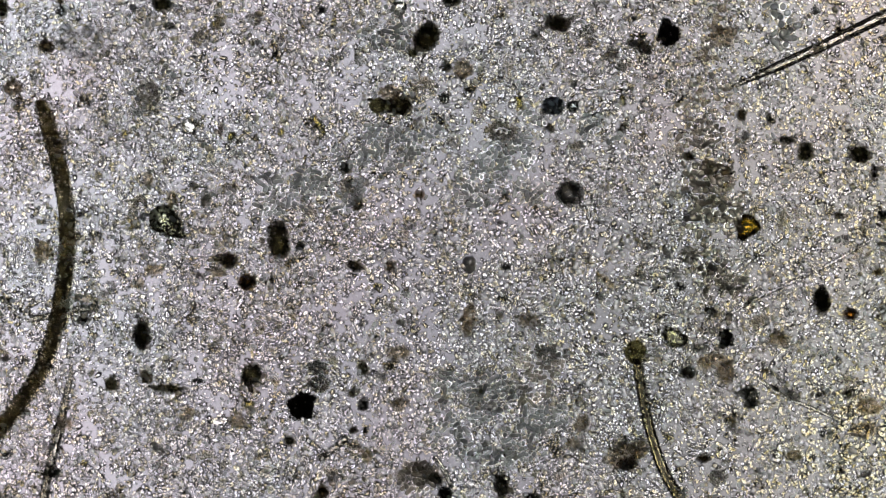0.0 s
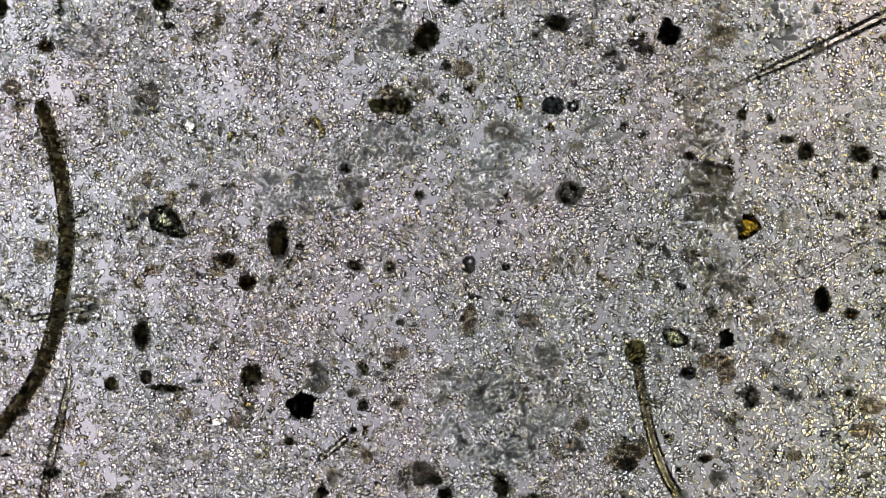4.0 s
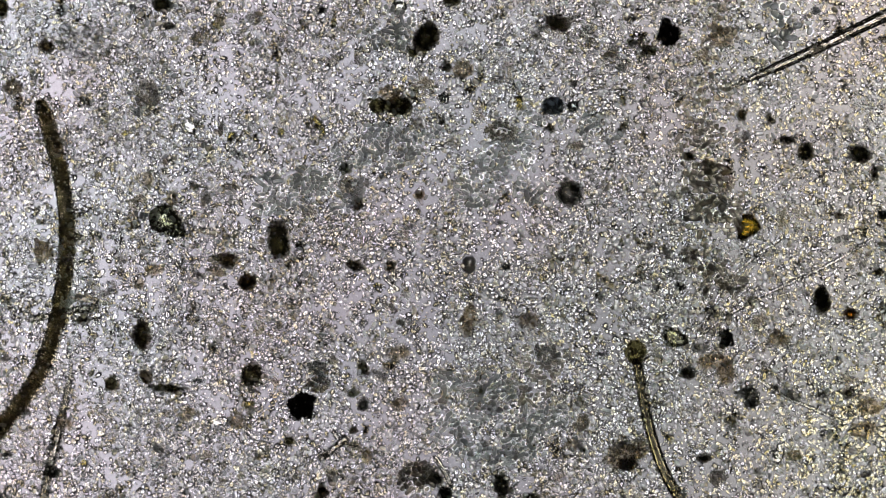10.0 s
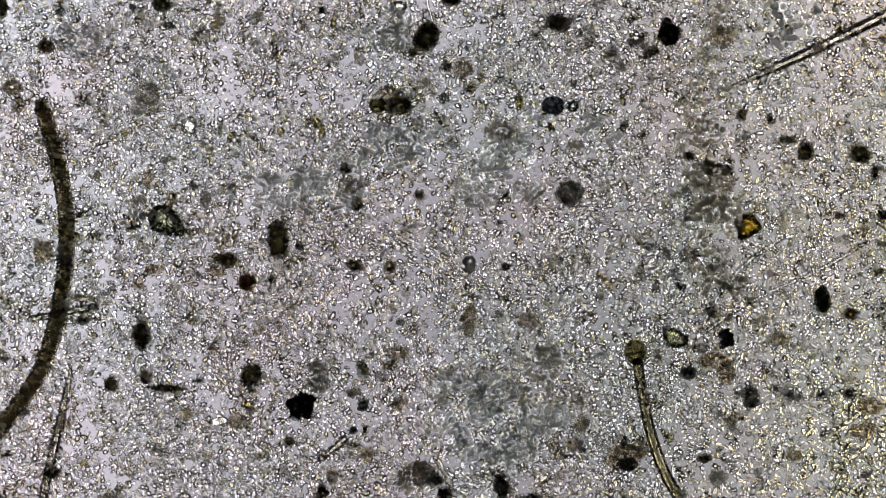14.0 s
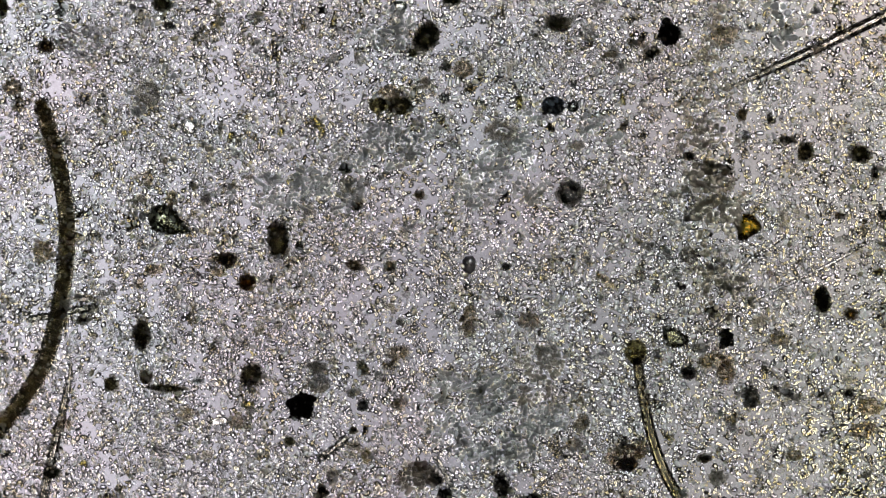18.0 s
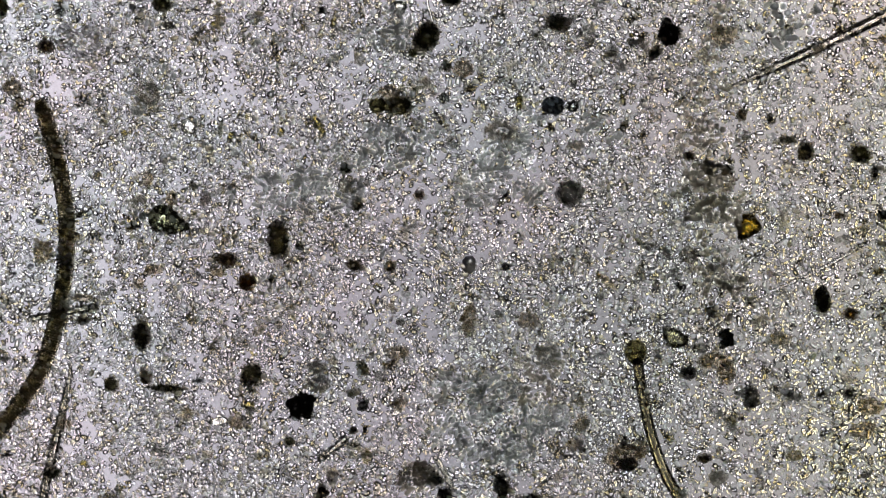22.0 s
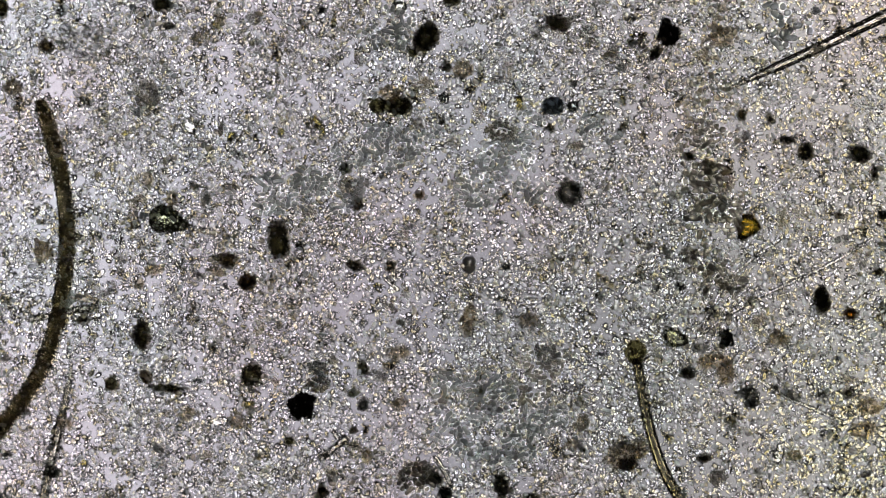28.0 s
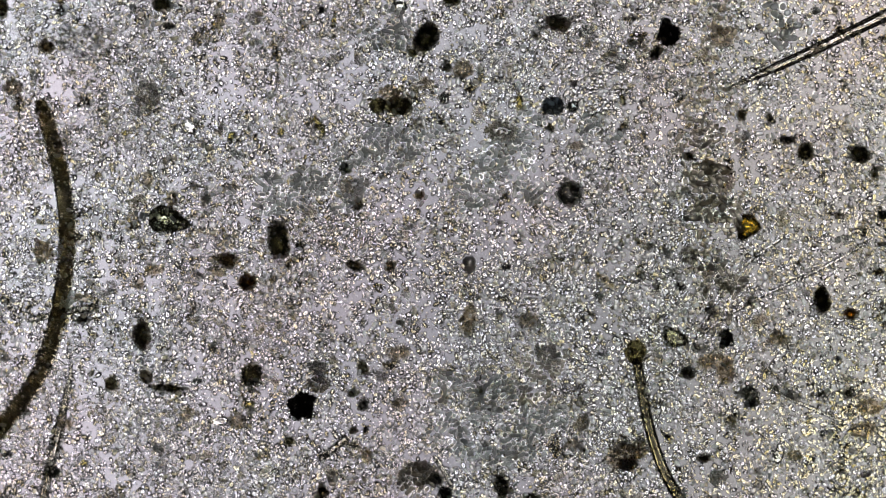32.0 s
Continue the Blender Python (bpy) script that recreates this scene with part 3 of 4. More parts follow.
def crystal(name, u, v, ru, rv, material, label, turn=0.0, depth=None, rough=0.2, fac=6, high=False, flat=True, freq=1.4, seed=None, point=0.0):
    global LUMPS
    LUMPS += 1
    rz = min(depth if depth else 0.75 * min(ru, rv) * U, GAP * 0.46)
    data = mesh_from(name, *lumpy(3, ru * U, rv * U, rz, rough, freq, seed or LUMPS, fac, 1.0, point))
    if flat:
        data.polygons.foreach_set("use_smooth", [False] * len(data.polygons))
    ob = part(name, data, material, None, Matrix.Translation(at(u, v, GAP - rz if high else rz)) @ pose(0, 0, 0, 0, 0, turn))
    return tagged(ob, label, "crystal", "mineral grains")


crystal("yellow_crystal", 564, 221, 7, 21, GOLD, "slanted yellow translucent crystal on the slide", turn=28, rough=0.3, flat=False)
crystal("yellow_crystal", 591, 37, 6, 14, GOLD, "upright bright yellow rod-shaped crystal", turn=-12, rough=0.1, flat=False)
crystal("yellow_crystal", 382, 42, 9, 8, GOLD, "small bright yellow crystal on the slide", rough=0.3, flat=False)
crystal("yellow_crystal", 856, 189, 5, 7, GOLD, "tiny yellow crystal on the slide", turn=30, flat=False)
crystal("yellow_crystal", 918, 183, 8, 16, GOLD, "upright olive-yellow grain on the slide", rough=0.4, flat=False)
crystal("yellow_crystal", 408, 240, 8, 8, GOLD, "small olive-yellow grain on the slide", rough=0.4, flat=False)
crystal("yellow_crystal", 220, 236, 8, 5, GOLD, "small yellow capsule-shaped grain on the slide", turn=-25, rough=0.1, flat=False)
crystal("yellow_crystal", 148, 820, 7, 7, GOLD, "small yellow-green grain on the slide", flat=False)
crystal("yellow_crystal", 440, 716, 11, 7, GOLD, "small olive-yellow flake on the slide", turn=15, rough=0.3, flat=False)
crystal("yellow_crystal", 497, 234, 6, 9, GOLD, "small olive grain on the slide", flat=False)
crystal("yellow_crystal", 1185, 780, 4, 11, GOLD, "small yellow sliver on the slide", turn=10, flat=False)
crystal("yellow_crystal", 1118, 62, 5, 5, GOLD, "tiny yellow grain on the slide", flat=False)
crystal("yellow_crystal", 668, 506, 9, 5, GOLD, "small yellow-olive flake on the slide", flat=False)
crystal("yellow_crystal", 1102, 176, 6, 11, GOLD, "small olive-yellow sliver on the slide", turn=12, rough=0.3, flat=False)
crystal("yellow_crystal", 497, 632, 5, 5, GOLD, "tiny yellow-green grain on the slide", flat=False)
crystal("clear_crystal", 315, 465, 8, 8, QUARTZ, "small bright clear three-cornered crystal", fac=3)
crystal("clear_crystal", 334, 224, 14, 17, QUARTZ, "clear bright crystal with dark edges", turn=25)
crystal("clear_crystal", 388, 746, 18, 8, QUARTZ, "oblong clear crystal with dark edges", turn=6, rough=0.1, flat=False)
crystal("clear_crystal", 1378, 804, 11, 19, QUARTZ, "clear yellowish crystal with dark edges", turn=-8)
crystal("clear_crystal", 706, 13, 13, 13, QUARTZ, "rounded clear crystal with a dark rim", flat=False)
lump("detritus_clump", 75, 447, 15, 18, OLIVE_THIN, "pale olive rounded granular cell beside a dark filament", halo=80, rough=0.6)
crystal("clear_crystal", 830, 467, 12, 14, ROD_GREY, "pale bluish rounded cell pair", rough=0.4, fac=0, flat=False)


def prism(name, u, v, rim, layers, material, label, seed=8, table=0.0345, jitter=1.5, cut=0.004, smooth_sides=False):
    """A cut crystal: a rim polygon in plan units (x right, y up) in several layers (scale, height), its table cut into radiating facets."""
    rim = rim[::-1]
    n = len(rim)
    rng = np.random.RandomState(seed)
    verts = []
    for k, z in layers:
        verts += [((x * k + jitter * rng.uniform(-1, 1)) * U, (y * k + jitter * rng.uniform(-1, 1)) * U, z) for x, y in rim]
    faces = []
    for i in range(len(layers) - 1):
        for j in range(n):
            a, b = i * n + j, i * n + (j + 1) % n
            faces += [(a, b, b + n), (a, b + n, a + n)]
    low, high = len(verts), len(verts) + 1
    verts += [(0, 0, layers[0][1] - 0.001), (-1 * U, 2 * U, table)]
    for j in range(n):
        a, b = (len(layers) - 1) * n + j, (len(layers) - 1) * n + (j + 1) % n
        mid = len(verts)
        m = (np.array(verts[a]) + np.array(verts[b])) / 2 * (0.55, 0.55, 1) + np.array((0, 0, cut * rng.uniform(-1.0, 0.5)))
        verts.append(tuple(m))
        faces += [(a, b, mid), (b, high, mid), (high, a, mid)]
        faces.append(((j + 1) % n, j, low))
    data = mesh_from(name, np.array(verts), np.array(faces))
    data.polygons.foreach_set("use_smooth", [smooth_sides] * len(data.polygons))
    ob = part(name, data, material, None, Matrix.Translation(at(u, v, 0.001 - layers[0][1])))
    return tagged(ob, label, "crystal", "mineral grains")


CRYSTAL = clear_mat("crystal_clear", (0.74, 0.77, 0.52), 1.48, 0.05, 30.0, 0.0, 0.12, 120.0)
roller = prism("dark_crystal", 292, 388, [(-30, 4), (-24, 16), (-12, 27), (5, 29), (22, 14), (34, -9), (41, -28), (31, -33), (3, -28), (-22, -17)],
               [(0.30, -0.036), (0.86, -0.016), (1.0, 0.002), (0.84, 0.019), (0.36, 0.035)], CRYSTAL,
               "clear pointed crystal with broad dark edges and radiating facets")
prism("mineral_grain", 1196, 598, [(-24, 18), (-12, 20), (9, 10), (25, -3), (21, -14), (0, -19), (-16, -14), (-22, 0)],
      [(0.62, -0.017), (0.93, -0.007), (1.0, 0.001), (0.93, 0.009), (0.66, 0.017)], QUARTZ_DIM, "pale olive clear grain with dark edges", 5, 0.0175, 1.0, 0.0004)
prism("amber_grain", 1325, 402, [(-18, -20), (-19, 0), (-16, 14), (-9, 22), (2, 22), (13, 14), (20, 5), (23, -2), (15, -10), (3, -16), (-9, -23)],
      [(0.62, -0.026), (0.96, -0.014), (1.08, 0.0), (0.98, 0.014), (0.66, 0.026)], AMBER, "amber-yellow translucent grain with a dark rim", 6, 0.029, 0.6, 0.001, True)


def droplet(u, v, r, label, material=DROPLET, squash=1.0):
    data = mesh_from("droplet", *lumpy(4, r * U * squash, r * U, r * U, 0.03, 1.0, int(u)))
    ob = part("oil_droplet", data, material, None, Matrix.Translation(at(u, v, r * U)))
    return tagged(ob, label, "droplet", "round droplets")


v, f = lumpy(4, 1.0, 1.0, 1.0, 0.03, 1.0, 3)
v = np.sign(v) * np.abs(v) ** 0.85 * (20 * U, 16.5 * U, 16 * U)
tagged(part("barrel_cell", mesh_from("barrel_cell", v, f), BLUE_CELL, None, Matrix.Translation(at(979, 187, 16.2 * U))),
       "blue-black barrel-shaped cell beside a small droplet", "cell")
droplet(1014, 188, 11, "small dark-rimmed droplet with a light centre")
droplet(786, 175, 10, "dark-rimmed clear droplet with a bright centre")
droplet(530, 435, 8, "small dark-rimmed droplet with a bright centre")
droplet(108, 20, 9, "small soft grey droplet on the slide")
droplet(1484, 635, 5, "tiny grey droplet on the slide")
droplet(479, 168, 7, "tiny grey droplet on the slide", ROD_GREY)
droplet(1098, 112, 6, "tiny grey droplet on the slide", ROD_GREY)
droplet(253, 383, 8, "small grey clear cell beside a dark crystal", ROD_GREY)
droplet(255, 230, 5, "tiny bright droplet on the slide", ROD)

# ---- filaments and hairs ----


def trichome():
    """The dark banded filament: a row of short disc cells in a thin sheath."""
    root = new("banded_filament")
    root.matrix_basis = Matrix.Translation(at(110, 440, 0))
    points = [(69, 175), (86, 228), (103, 290), (112, 340), (118, 395), (117, 450), (111, 510), (100, 567), (84, 625), (63, 672), (36, 712), (8, 748), (-30, 792)]
    pitch, seg = 4.4, 14
    prof = [(-0.5, 0.0), (-0.5, 0.93), (-0.25, 1.0), (0.25, 1.0), (0.5, 0.93), (0.5, 0.0)]
    v, f = [(prof[0][0], 0, 0)], []
    for x, r in prof[1:-1]:
        v += [(x, r * math.cos(2 * math.pi * k / seg), r * math.sin(2 * math.pi * k / seg)) for k in range(seg)]
    v.append((0.5, 0, 0))
    for k in range(seg):
        k2 = (k + 1) % seg
        f.append((0, 1 + k2, 1 + k))
        for i in range(3):
            a, b = 1 + i * seg, 1 + (i + 1) * seg
            f += [(a + k, a + k2, b + k2), (a + k, b + k2, b + k)]
        f.append((1 + 3 * seg + k, 1 + 3 * seg + k2, len(v) - 1))
    cell = mesh_from("cell", np.array(v), np.array(f))
    line = spline(points, pitch)
    rng = np.random.RandomState(3)
    home = at(110, 440, 0)
    for i in range(1, len(line) - 1):
        w = 14.3 * min(1.0, 0.55 + i * 0.09) * rng.uniform(0.97, 1.03)
        d = line[i + 1] - line[i - 1]
        p = at(line[i][0], line[i][1], 13.0 * U) - home
        m = Matrix.Translation(p) @ Matrix.Rotation(math.atan2(-d[1], d[0]), 4, "Z") @ Matrix.Diagonal((pitch * U * 0.88, w * U, w * U * 0.9, 1))
        part("cell", cell, TRICHOME, root, m)
    v, f = tube(points, lambda s: 31 * min(1.0, 0.6 + s * 9), 15.6 * U, seg=24, step=5.0)
    part("sheath", mesh_from("sheath", v - np.array(home), f), SHEATH, root, label="thin clear brownish sheath with dark edges")
    return tagged(root, "thick dark brown banded filament, curved, made of disc cells", "filament")


trichome()


def thread(name, points, width, material, label, z0, z1=None, category="filament", **more):
    ob = part(name, mesh_from(name, *tube(points, width, z0, z1, **more)), material)
    return tagged(ob, label, category)


thread("hair", [(1288, 158), (1345, 132), (1420, 98), (1500, 60), (1580, 21), (1680, -29)], lambda s: 6 + 10 * min(1, s * 4.0) + 8 * s,
       HAIR, "stiff clear hair with dark edges and a bright core", 0.088, 0.088, "hair", ends=0.3)
thread("pale_filament", [(126, 640), (121, 680), (110, 730), (100, 775), (88, 825), (75, 885), (66, 930)], lambda s: 5 + 12 * min(1, s * 3), THREAD,
       "pale clear filament with faint segments", 0.02, wobble=0.07, step=5, hollow=0.62)
thread("pale_filament", [(48, 566), (90, 559), (135, 549), (180, 543)], lambda s: 14, THREAD,
       "short pale segmented filament crossing a dark one", 0.014, wobble=0.1, step=5, hollow=0.6)
thread("thin_filament", [(1232, 600), (1282, 508), (1325, 464), (1392, 416)], lambda s: 7, CHAIN,
       "thin clear straight filament", 0.062, wobble=0.12, step=5.0)
thread("thin_filament", [(1230, 602), (1290, 558), (1350, 524), (1445, 480), (1495, 453), (1535, 428)], lambda s: 7, CHAIN,
       "thin clear straight filament", 0.062, wobble=0.12, step=5.0)
thread("thin_filament", [(1352, 648), (1375, 665), (1396, 688)], lambda s: 6, CHAIN, "short bright thin filament", 0.022)
thread("thin_filament", [(1338, 668), (1385, 700), (1435, 722), (1495, 748)], lambda s: 7, THREAD, "faint thin curved clear filament", GAP - 0.01)
thread("thin_filament", [(756, -4), (758, 14), (764, 30), (766, 48)], lambda s: 5, CHAIN, "bright thin bent filament", 0.022)
thread("thin_filament", [(524, 782), (535, 803), (545, 826)], lambda s: 6, CHAIN, "short bright thin filament", 0.022)
thread("thin_filament", [(200, 400), (209, 408), (213, 424), (219, 442)], lambda s: 9, CHAIN, "short curved chain of cells", 0.022, wobble=0.25, step=4)
thread("thin_filament", [(172, 410), (178, 425), (183, 446)], lambda s: 5, THREAD, "short thin curved filament", 0.008)
thread("thin_filament", [(1420, 300), (1446, 307), (1456, 320), (1466, 338)], lambda s: 6, CHAIN, "short bent bright filament", 0.022)
thread("thin_filament", [(1440, 345), (1446, 368), (1456, 388)], lambda s: 7, CHAIN, "short bent bright filament", 0.022)
thread("thin_filament", [(1010, 252), (1006, 268), (1012, 286), (1022, 296)], lambda s: 8, CHAIN, "short curved chain of cells", 0.022, wobble=0.25, step=4)
thread("thin_filament", [(620, 852), (634, 868), (646, 890)], lambda s: 7, CHAIN, "short bright thin filament", 0.022)
thread("thin_filament", [(768, 806), (784, 830), (802, 866)], lambda s: 9, THREAD, "faint grey bent filament", GAP - 0.012)
thread("thin_filament", [(660, 648), (662, 662), (664, 684)], lambda s: 5, CHAIN, "short bright thin filament", 0.022)
thread("thin_filament", [(680, 492), (694, 504), (707, 516)], lambda s: 9, THREAD, "short grey rod chain", GAP - 0.01, wobble=0.15, step=4)
thread("thin_filament", [(682, 522), (680, 538), (686, 552)], lambda s: 9, THREAD, "short grey bent rod", GAP - 0.01, wobble=0.15, step=4)
thread("glass_rod", [(563, 814), (590, 795), (616, 773)], lambda s: 14, HAIR, "clear straight rod with dark edges and bright core", 0.0155, category="rod", ends=0.85)


def spore_stalk():
    root = new("stalked_spore")
    root.matrix_basis = Matrix.Translation(at(1125, 622, 0))
    home = at(1125, 622, 0)
    v, f = tube([(1127, 636), (1134, 680), (1144, 735), (1158, 788), (1176, 836), (1202, 882), (1232, 930)], lambda s: 19 + 2 * s, 0.045, seg=18, hollow=0.76)
    part("stalk", mesh_from("stalk", v - np.array(home), f), STALK, root, label="clear brownish stalk with dark walls")
    head = part("spore_head", mesh_from("spore_head", *lumpy(4, 19 * U, 21 * U, 0.04, 0.08, 2.0, 2)), SPORE, root, Matrix.Translation((0, 0, 0.045)),
                "round yellow-brown grainy head")
    part("tip", mesh_from("tip", *lumpy(3, 9 * U, 6 * U, 0.012, 0.2, 2.0, 6)), STALK, head, Matrix.Translation((-14 * U, 17 * U, 0)) @ pose(0, 0, 0, 0, 0, -40))
    part("collar", mesh_from("collar", *lumpy(3, 13 * U, 6 * U, 0.026, 0.1, 2.0, 9)), STALK, head, Matrix.Translation((2 * U, -18 * U, -0.002)))
    return tagged(root, "round brown spore head on a long clear curved stalk", "spore")


SPORE = murky_mat("spore_head_brown", (0.10, 0.08, 0.03), (0.78, 0.74, 0.46), 0.56, 60, 0.4, 160)
spore_stalk()

# ---- bacteria ----
def flat_rod(stretch, seg=16, rings=4):
    """A rod that lies flattened against the coverslip: level faces, steep round edges."""
    v, f = capsule(stretch, seg, rings)
    v[:, 2] = np.sign(v[:, 2]) * np.abs(v[:, 2]) ** 0.32 * 0.5
    return v, f


RODS = [mesh_from("bacterium", *capsule(s, 12, 3)) for s in (0.1, 0.4, 0.8, 1.6)]
FLAT_RODS = [mesh_from("bacterium", *flat_rod(s)) for s in (0.1, 0.4, 0.8, 1.6)]
COLONY = 0


def colony(u, v, ru, rv, count, material, label, high=True, size=3.6, turn=0.0, lean=None):
    """Rod-shaped cells lying side by side in one layer, packed without heavy overlap."""
    global COLONY
    COLONY += 1
    rng = np.random.RandomState(100 + COLONY)
    z = GAP - 0.024 if high else size * U * 1.05
    root = new("bacteria_colony")
    root.matrix_basis = Matrix.Translation(at(u, v, z)) @ pose(0, 0, 0, 0, 0, turn)
    meshes = [m.copy() for m in (FLAT_RODS if high else RODS)]
    for m in meshes:
        m.materials.append(material)
    count = int(count * 1.5)
    spots, tries = [], 0
    while len(spots) < count and tries < count * 40:
        tries += 1
        a, d = rng.uniform(0, 2 * math.pi), math.sqrt(rng.uniform(0, 1)) * rng.uniform(0.75, 1.1)
        p = (math.cos(a) * d * ru, math.sin(a) * d * rv)
        edge = noise.noise(Vector((p[0] * 0.025 + COLONY * 5, p[1] * 0.025, 0.5)))
        if edge < -0.05 or any((p[0] - q[0]) ** 2 + (p[1] - q[1]) ** 2 < (size * 2.1) ** 2 for q in spots):
            continue
        spots.append(p)
    turns = []
    for p in spots:
        s = size * U * rng.uniform(0.75, 1.15)
        th = rng.normal(lean, 14) if lean is not None else rng.uniform(0, 180) if rng.uniform() < 0.5 else rng.normal(35, 30)
        turns.append(radians(th))
        m = Matrix.Translation((p[0] * U, -p[1] * U, rng.uniform(-0.006, 0.0))) @ pose(0, 0, 0, 0, rng.normal(0, 5), th) @ Matrix.Diagonal((s, s, s, 1))
        part("bacterium", meshes[rng.choice(4, p=(0.25, 0.4, 0.25, 0.1))], None, root, m)
    if high:                    # a clear shell is added round each cell to imitate its bright optical halo
        n = len(spots)
        pl = np.array([(p[0] * U, -p[1] * U, -0.003) for p in spots])
        size3 = np.full((n, 3), size * U) * (1.55, 1.34, 0.85)
        tagged(part("halo_shell", mesh_from("halo_shell", *scatter(ball(2), pl, size3, np.array(turns))), HALO_SHELL, root), kind="stuff")
    return tagged(root, label, "bacteria", "colonies of rod bacteria")


CT = "colony of tan rod-shaped bacteria lying close together"
CG = "colony of grey rod-shaped bacteria lying close together"
colony(470, 345, 62, 34, 44, ROD_GREY, CG)
colony(575, 335, 66, 44, 64, ROD_GREY, CG)
colony(668, 262, 74, 40, 78, ROD_GREY, CG)
colony(690, 50, 46, 40, 34, ROD_GREY, CG)
colony(845, 335, 40, 34, 30, ROD_GREY, CG)
colony(895, 285, 52, 34, 38, ROD_GREY, CG)
colony(1065, 222, 38, 30, 24, ROD_GREY, CG)
colony(1272, 262, 36, 34, 24, ROD_TAN, CT, size=4.8)
colony(1252, 322, 44, 36, 36, ROD_TAN, CT, size=5.2)
colony(1262, 384, 48, 34, 38, ROD_TAN, CT, size=5.2)
colony(1262, 446, 46, 32, 32, ROD_TAN, CT, size=5.0)
colony(745, 225, 34, 24, 16, ROD_GREY, CG)
colony(925, 225, 40, 24, 18, ROD_GREY, CG)
colony(945, 335, 36, 26, 16, ROD_GREY, CG)
colony(800, 690, 34, 30, 16, ROD_GREY, CG)
colony(935, 690, 40, 26, 18, ROD_TAN, CT)
colony(790, 765, 36, 34, 16, ROD_GREY, CG)
colony(1240, 235, 40, 26, 18, ROD_TAN, CT)
colony(1280, 505, 40, 30, 16, ROD_TAN, CT)
colony(270, 150, 40, 34, 14, ROD_GREY, CG)
colony(860, 700, 52, 40, 40, ROD_GREY, CG)
colony(880, 770, 80, 52, 66, ROD_GREY, CG)
colony(965, 745, 50, 40, 34, ROD_GREY, CG)
colony(965, 645, 36, 34, 24, ROD_TAN, CG)
colony(1385, 45, 48, 40, 30, ROD_GREY, "loose colony of long grey rod bacteria", size=5.6)
colony(466, 88, 28, 16, 11, ROD_GREY, CG)
colony(730, 845, 40, 26, 26, ROD_TAN, CG)
colony(150, 72, 48, 34, 60, ROD, "group of slanted clear rod bacteria", high=False, size=4.0, lean=-35)
colony(1500, 790, 80, 95, 85, GRAIN_YELLOW, "loose group of clear yellowish rod bacteria", high=False, size=4.4)


# ---- bright single rods and chains of cells on the slide ----
ROD_MESHES = [mesh_from("rod_bacterium", *capsule(k, 14, 4)) for k in (0.15, 0.5, 0.9, 1.4)]
for rod_mesh in ROD_MESHES:
    rod_mesh.materials.append(ROD_BRIGHT)


ROD_SPOTS = []


def rods(rows, width=4.2):
    """Rows of (u, v, angle, length): short ones are single rods, long ones chains of two or more cells."""
    for u, v, angle, length in rows:
        rng = np.random.RandomState(int(u * 7 + v))
        ROD_SPOTS.append((u, v))
        r = width * U * rng.uniform(0.92, 1.12)
        if length < 16:
            k = min(range(4), key=lambda i: abs((1 + (0.15, 0.5, 0.9, 1.4)[i]) * 2 * width - length - 2))
            m = Matrix.Translation(at(u, v, r * 1.02)) @ pose(0, 0, 0, 0, 0, angle) @ Matrix.Diagonal((r, r, r, 1))
            tagged(part("rod_bacterium", ROD_MESHES[k], None, None, m), "bright clear rod-shaped bacterium with a dark outline", "bacterium", "bright rod bacteria")
            continue
        root = new("bacteria_chain")
        root.matrix_basis = Matrix.Translation(at(u, v, r * 1.02)) @ pose(0, 0, 0, 0, 0, angle)
        count = max(2, round(length / 10.0))
        bend = rng.uniform(-0.05, 0.05)
        for i in range(count):
            x = (i - (count - 1) / 2) * (length + 3) / count * U
            m = Matrix.Translation((x, bend * x * abs(x) * 8, 0)) @ pose(0, 0, 0, 0, 0, rng.normal(0, 6)) @ Matrix.Diagonal((r * 0.96, r, r, 1))
            part("cell", ROD_MESHES[1 if rng.uniform() < 0.7 else 0], None, root, m)
        tagged(root, "chain of bright clear rod-shaped bacteria with dark outlines", "bacteria", "chains of rod bacteria")


rods([(127, 219, 80, 22), (160, 494, 85, 22), (168, 388, 80, 12), (160, 668, 85, 24), (138, 636, 25, 12), (163, 800, 0, 9),
      (206, 866, 0, 9), (42, 822, 15, 14), (375, 517, 12, 22), (405, 44, 40, 10), (62, 388, -35, 20), (140, 430, 30, 10),
      (60, 470, 20, 22), (122, 616, 0, 8), (4, 662, 80, 10), (190, 608, 30, 14), (372, 330, 30, 10), (150, 340, 70, 10),
      (22, 600, 80, 14), (30, 608, 80, 14), (213, 80, 10, 10), (345, 448, 0, 8)])
rods([(453, 82, 85, 22), (671, 124, 75, 22), (682, 115, 20, 10), (694, 134, 70, 11), (742, 213, 85, 16), (750, 217, 88, 14),
      (527, 265, -75, 24), (562, 258, -55, 24), (593, 262, 75, 9), (643, 178, 70, 20), (600, 190, 75, 14), (760, 283, 85, 15),
      (441, 222, -70, 18), (515, 147, 85, 15), (505, 512, -60, 12), (476, 508, -80, 18), (595, 495, -40, 8), (652, 522, 0, 8)])
rods([(456, 525, 70, 20), (658, 597, 25, 12), (740, 751, -70, 9), (690, 771, -80, 10), (655, 805, -75, 12), (677, 838, -35, 10),
      (520, 870, 0, 7), (402, 425, 88, 24), (640, 345, 70, 10), (744, 396, -50, 9), (735, 215, 80, 12), (498, 190, 80, 12)])
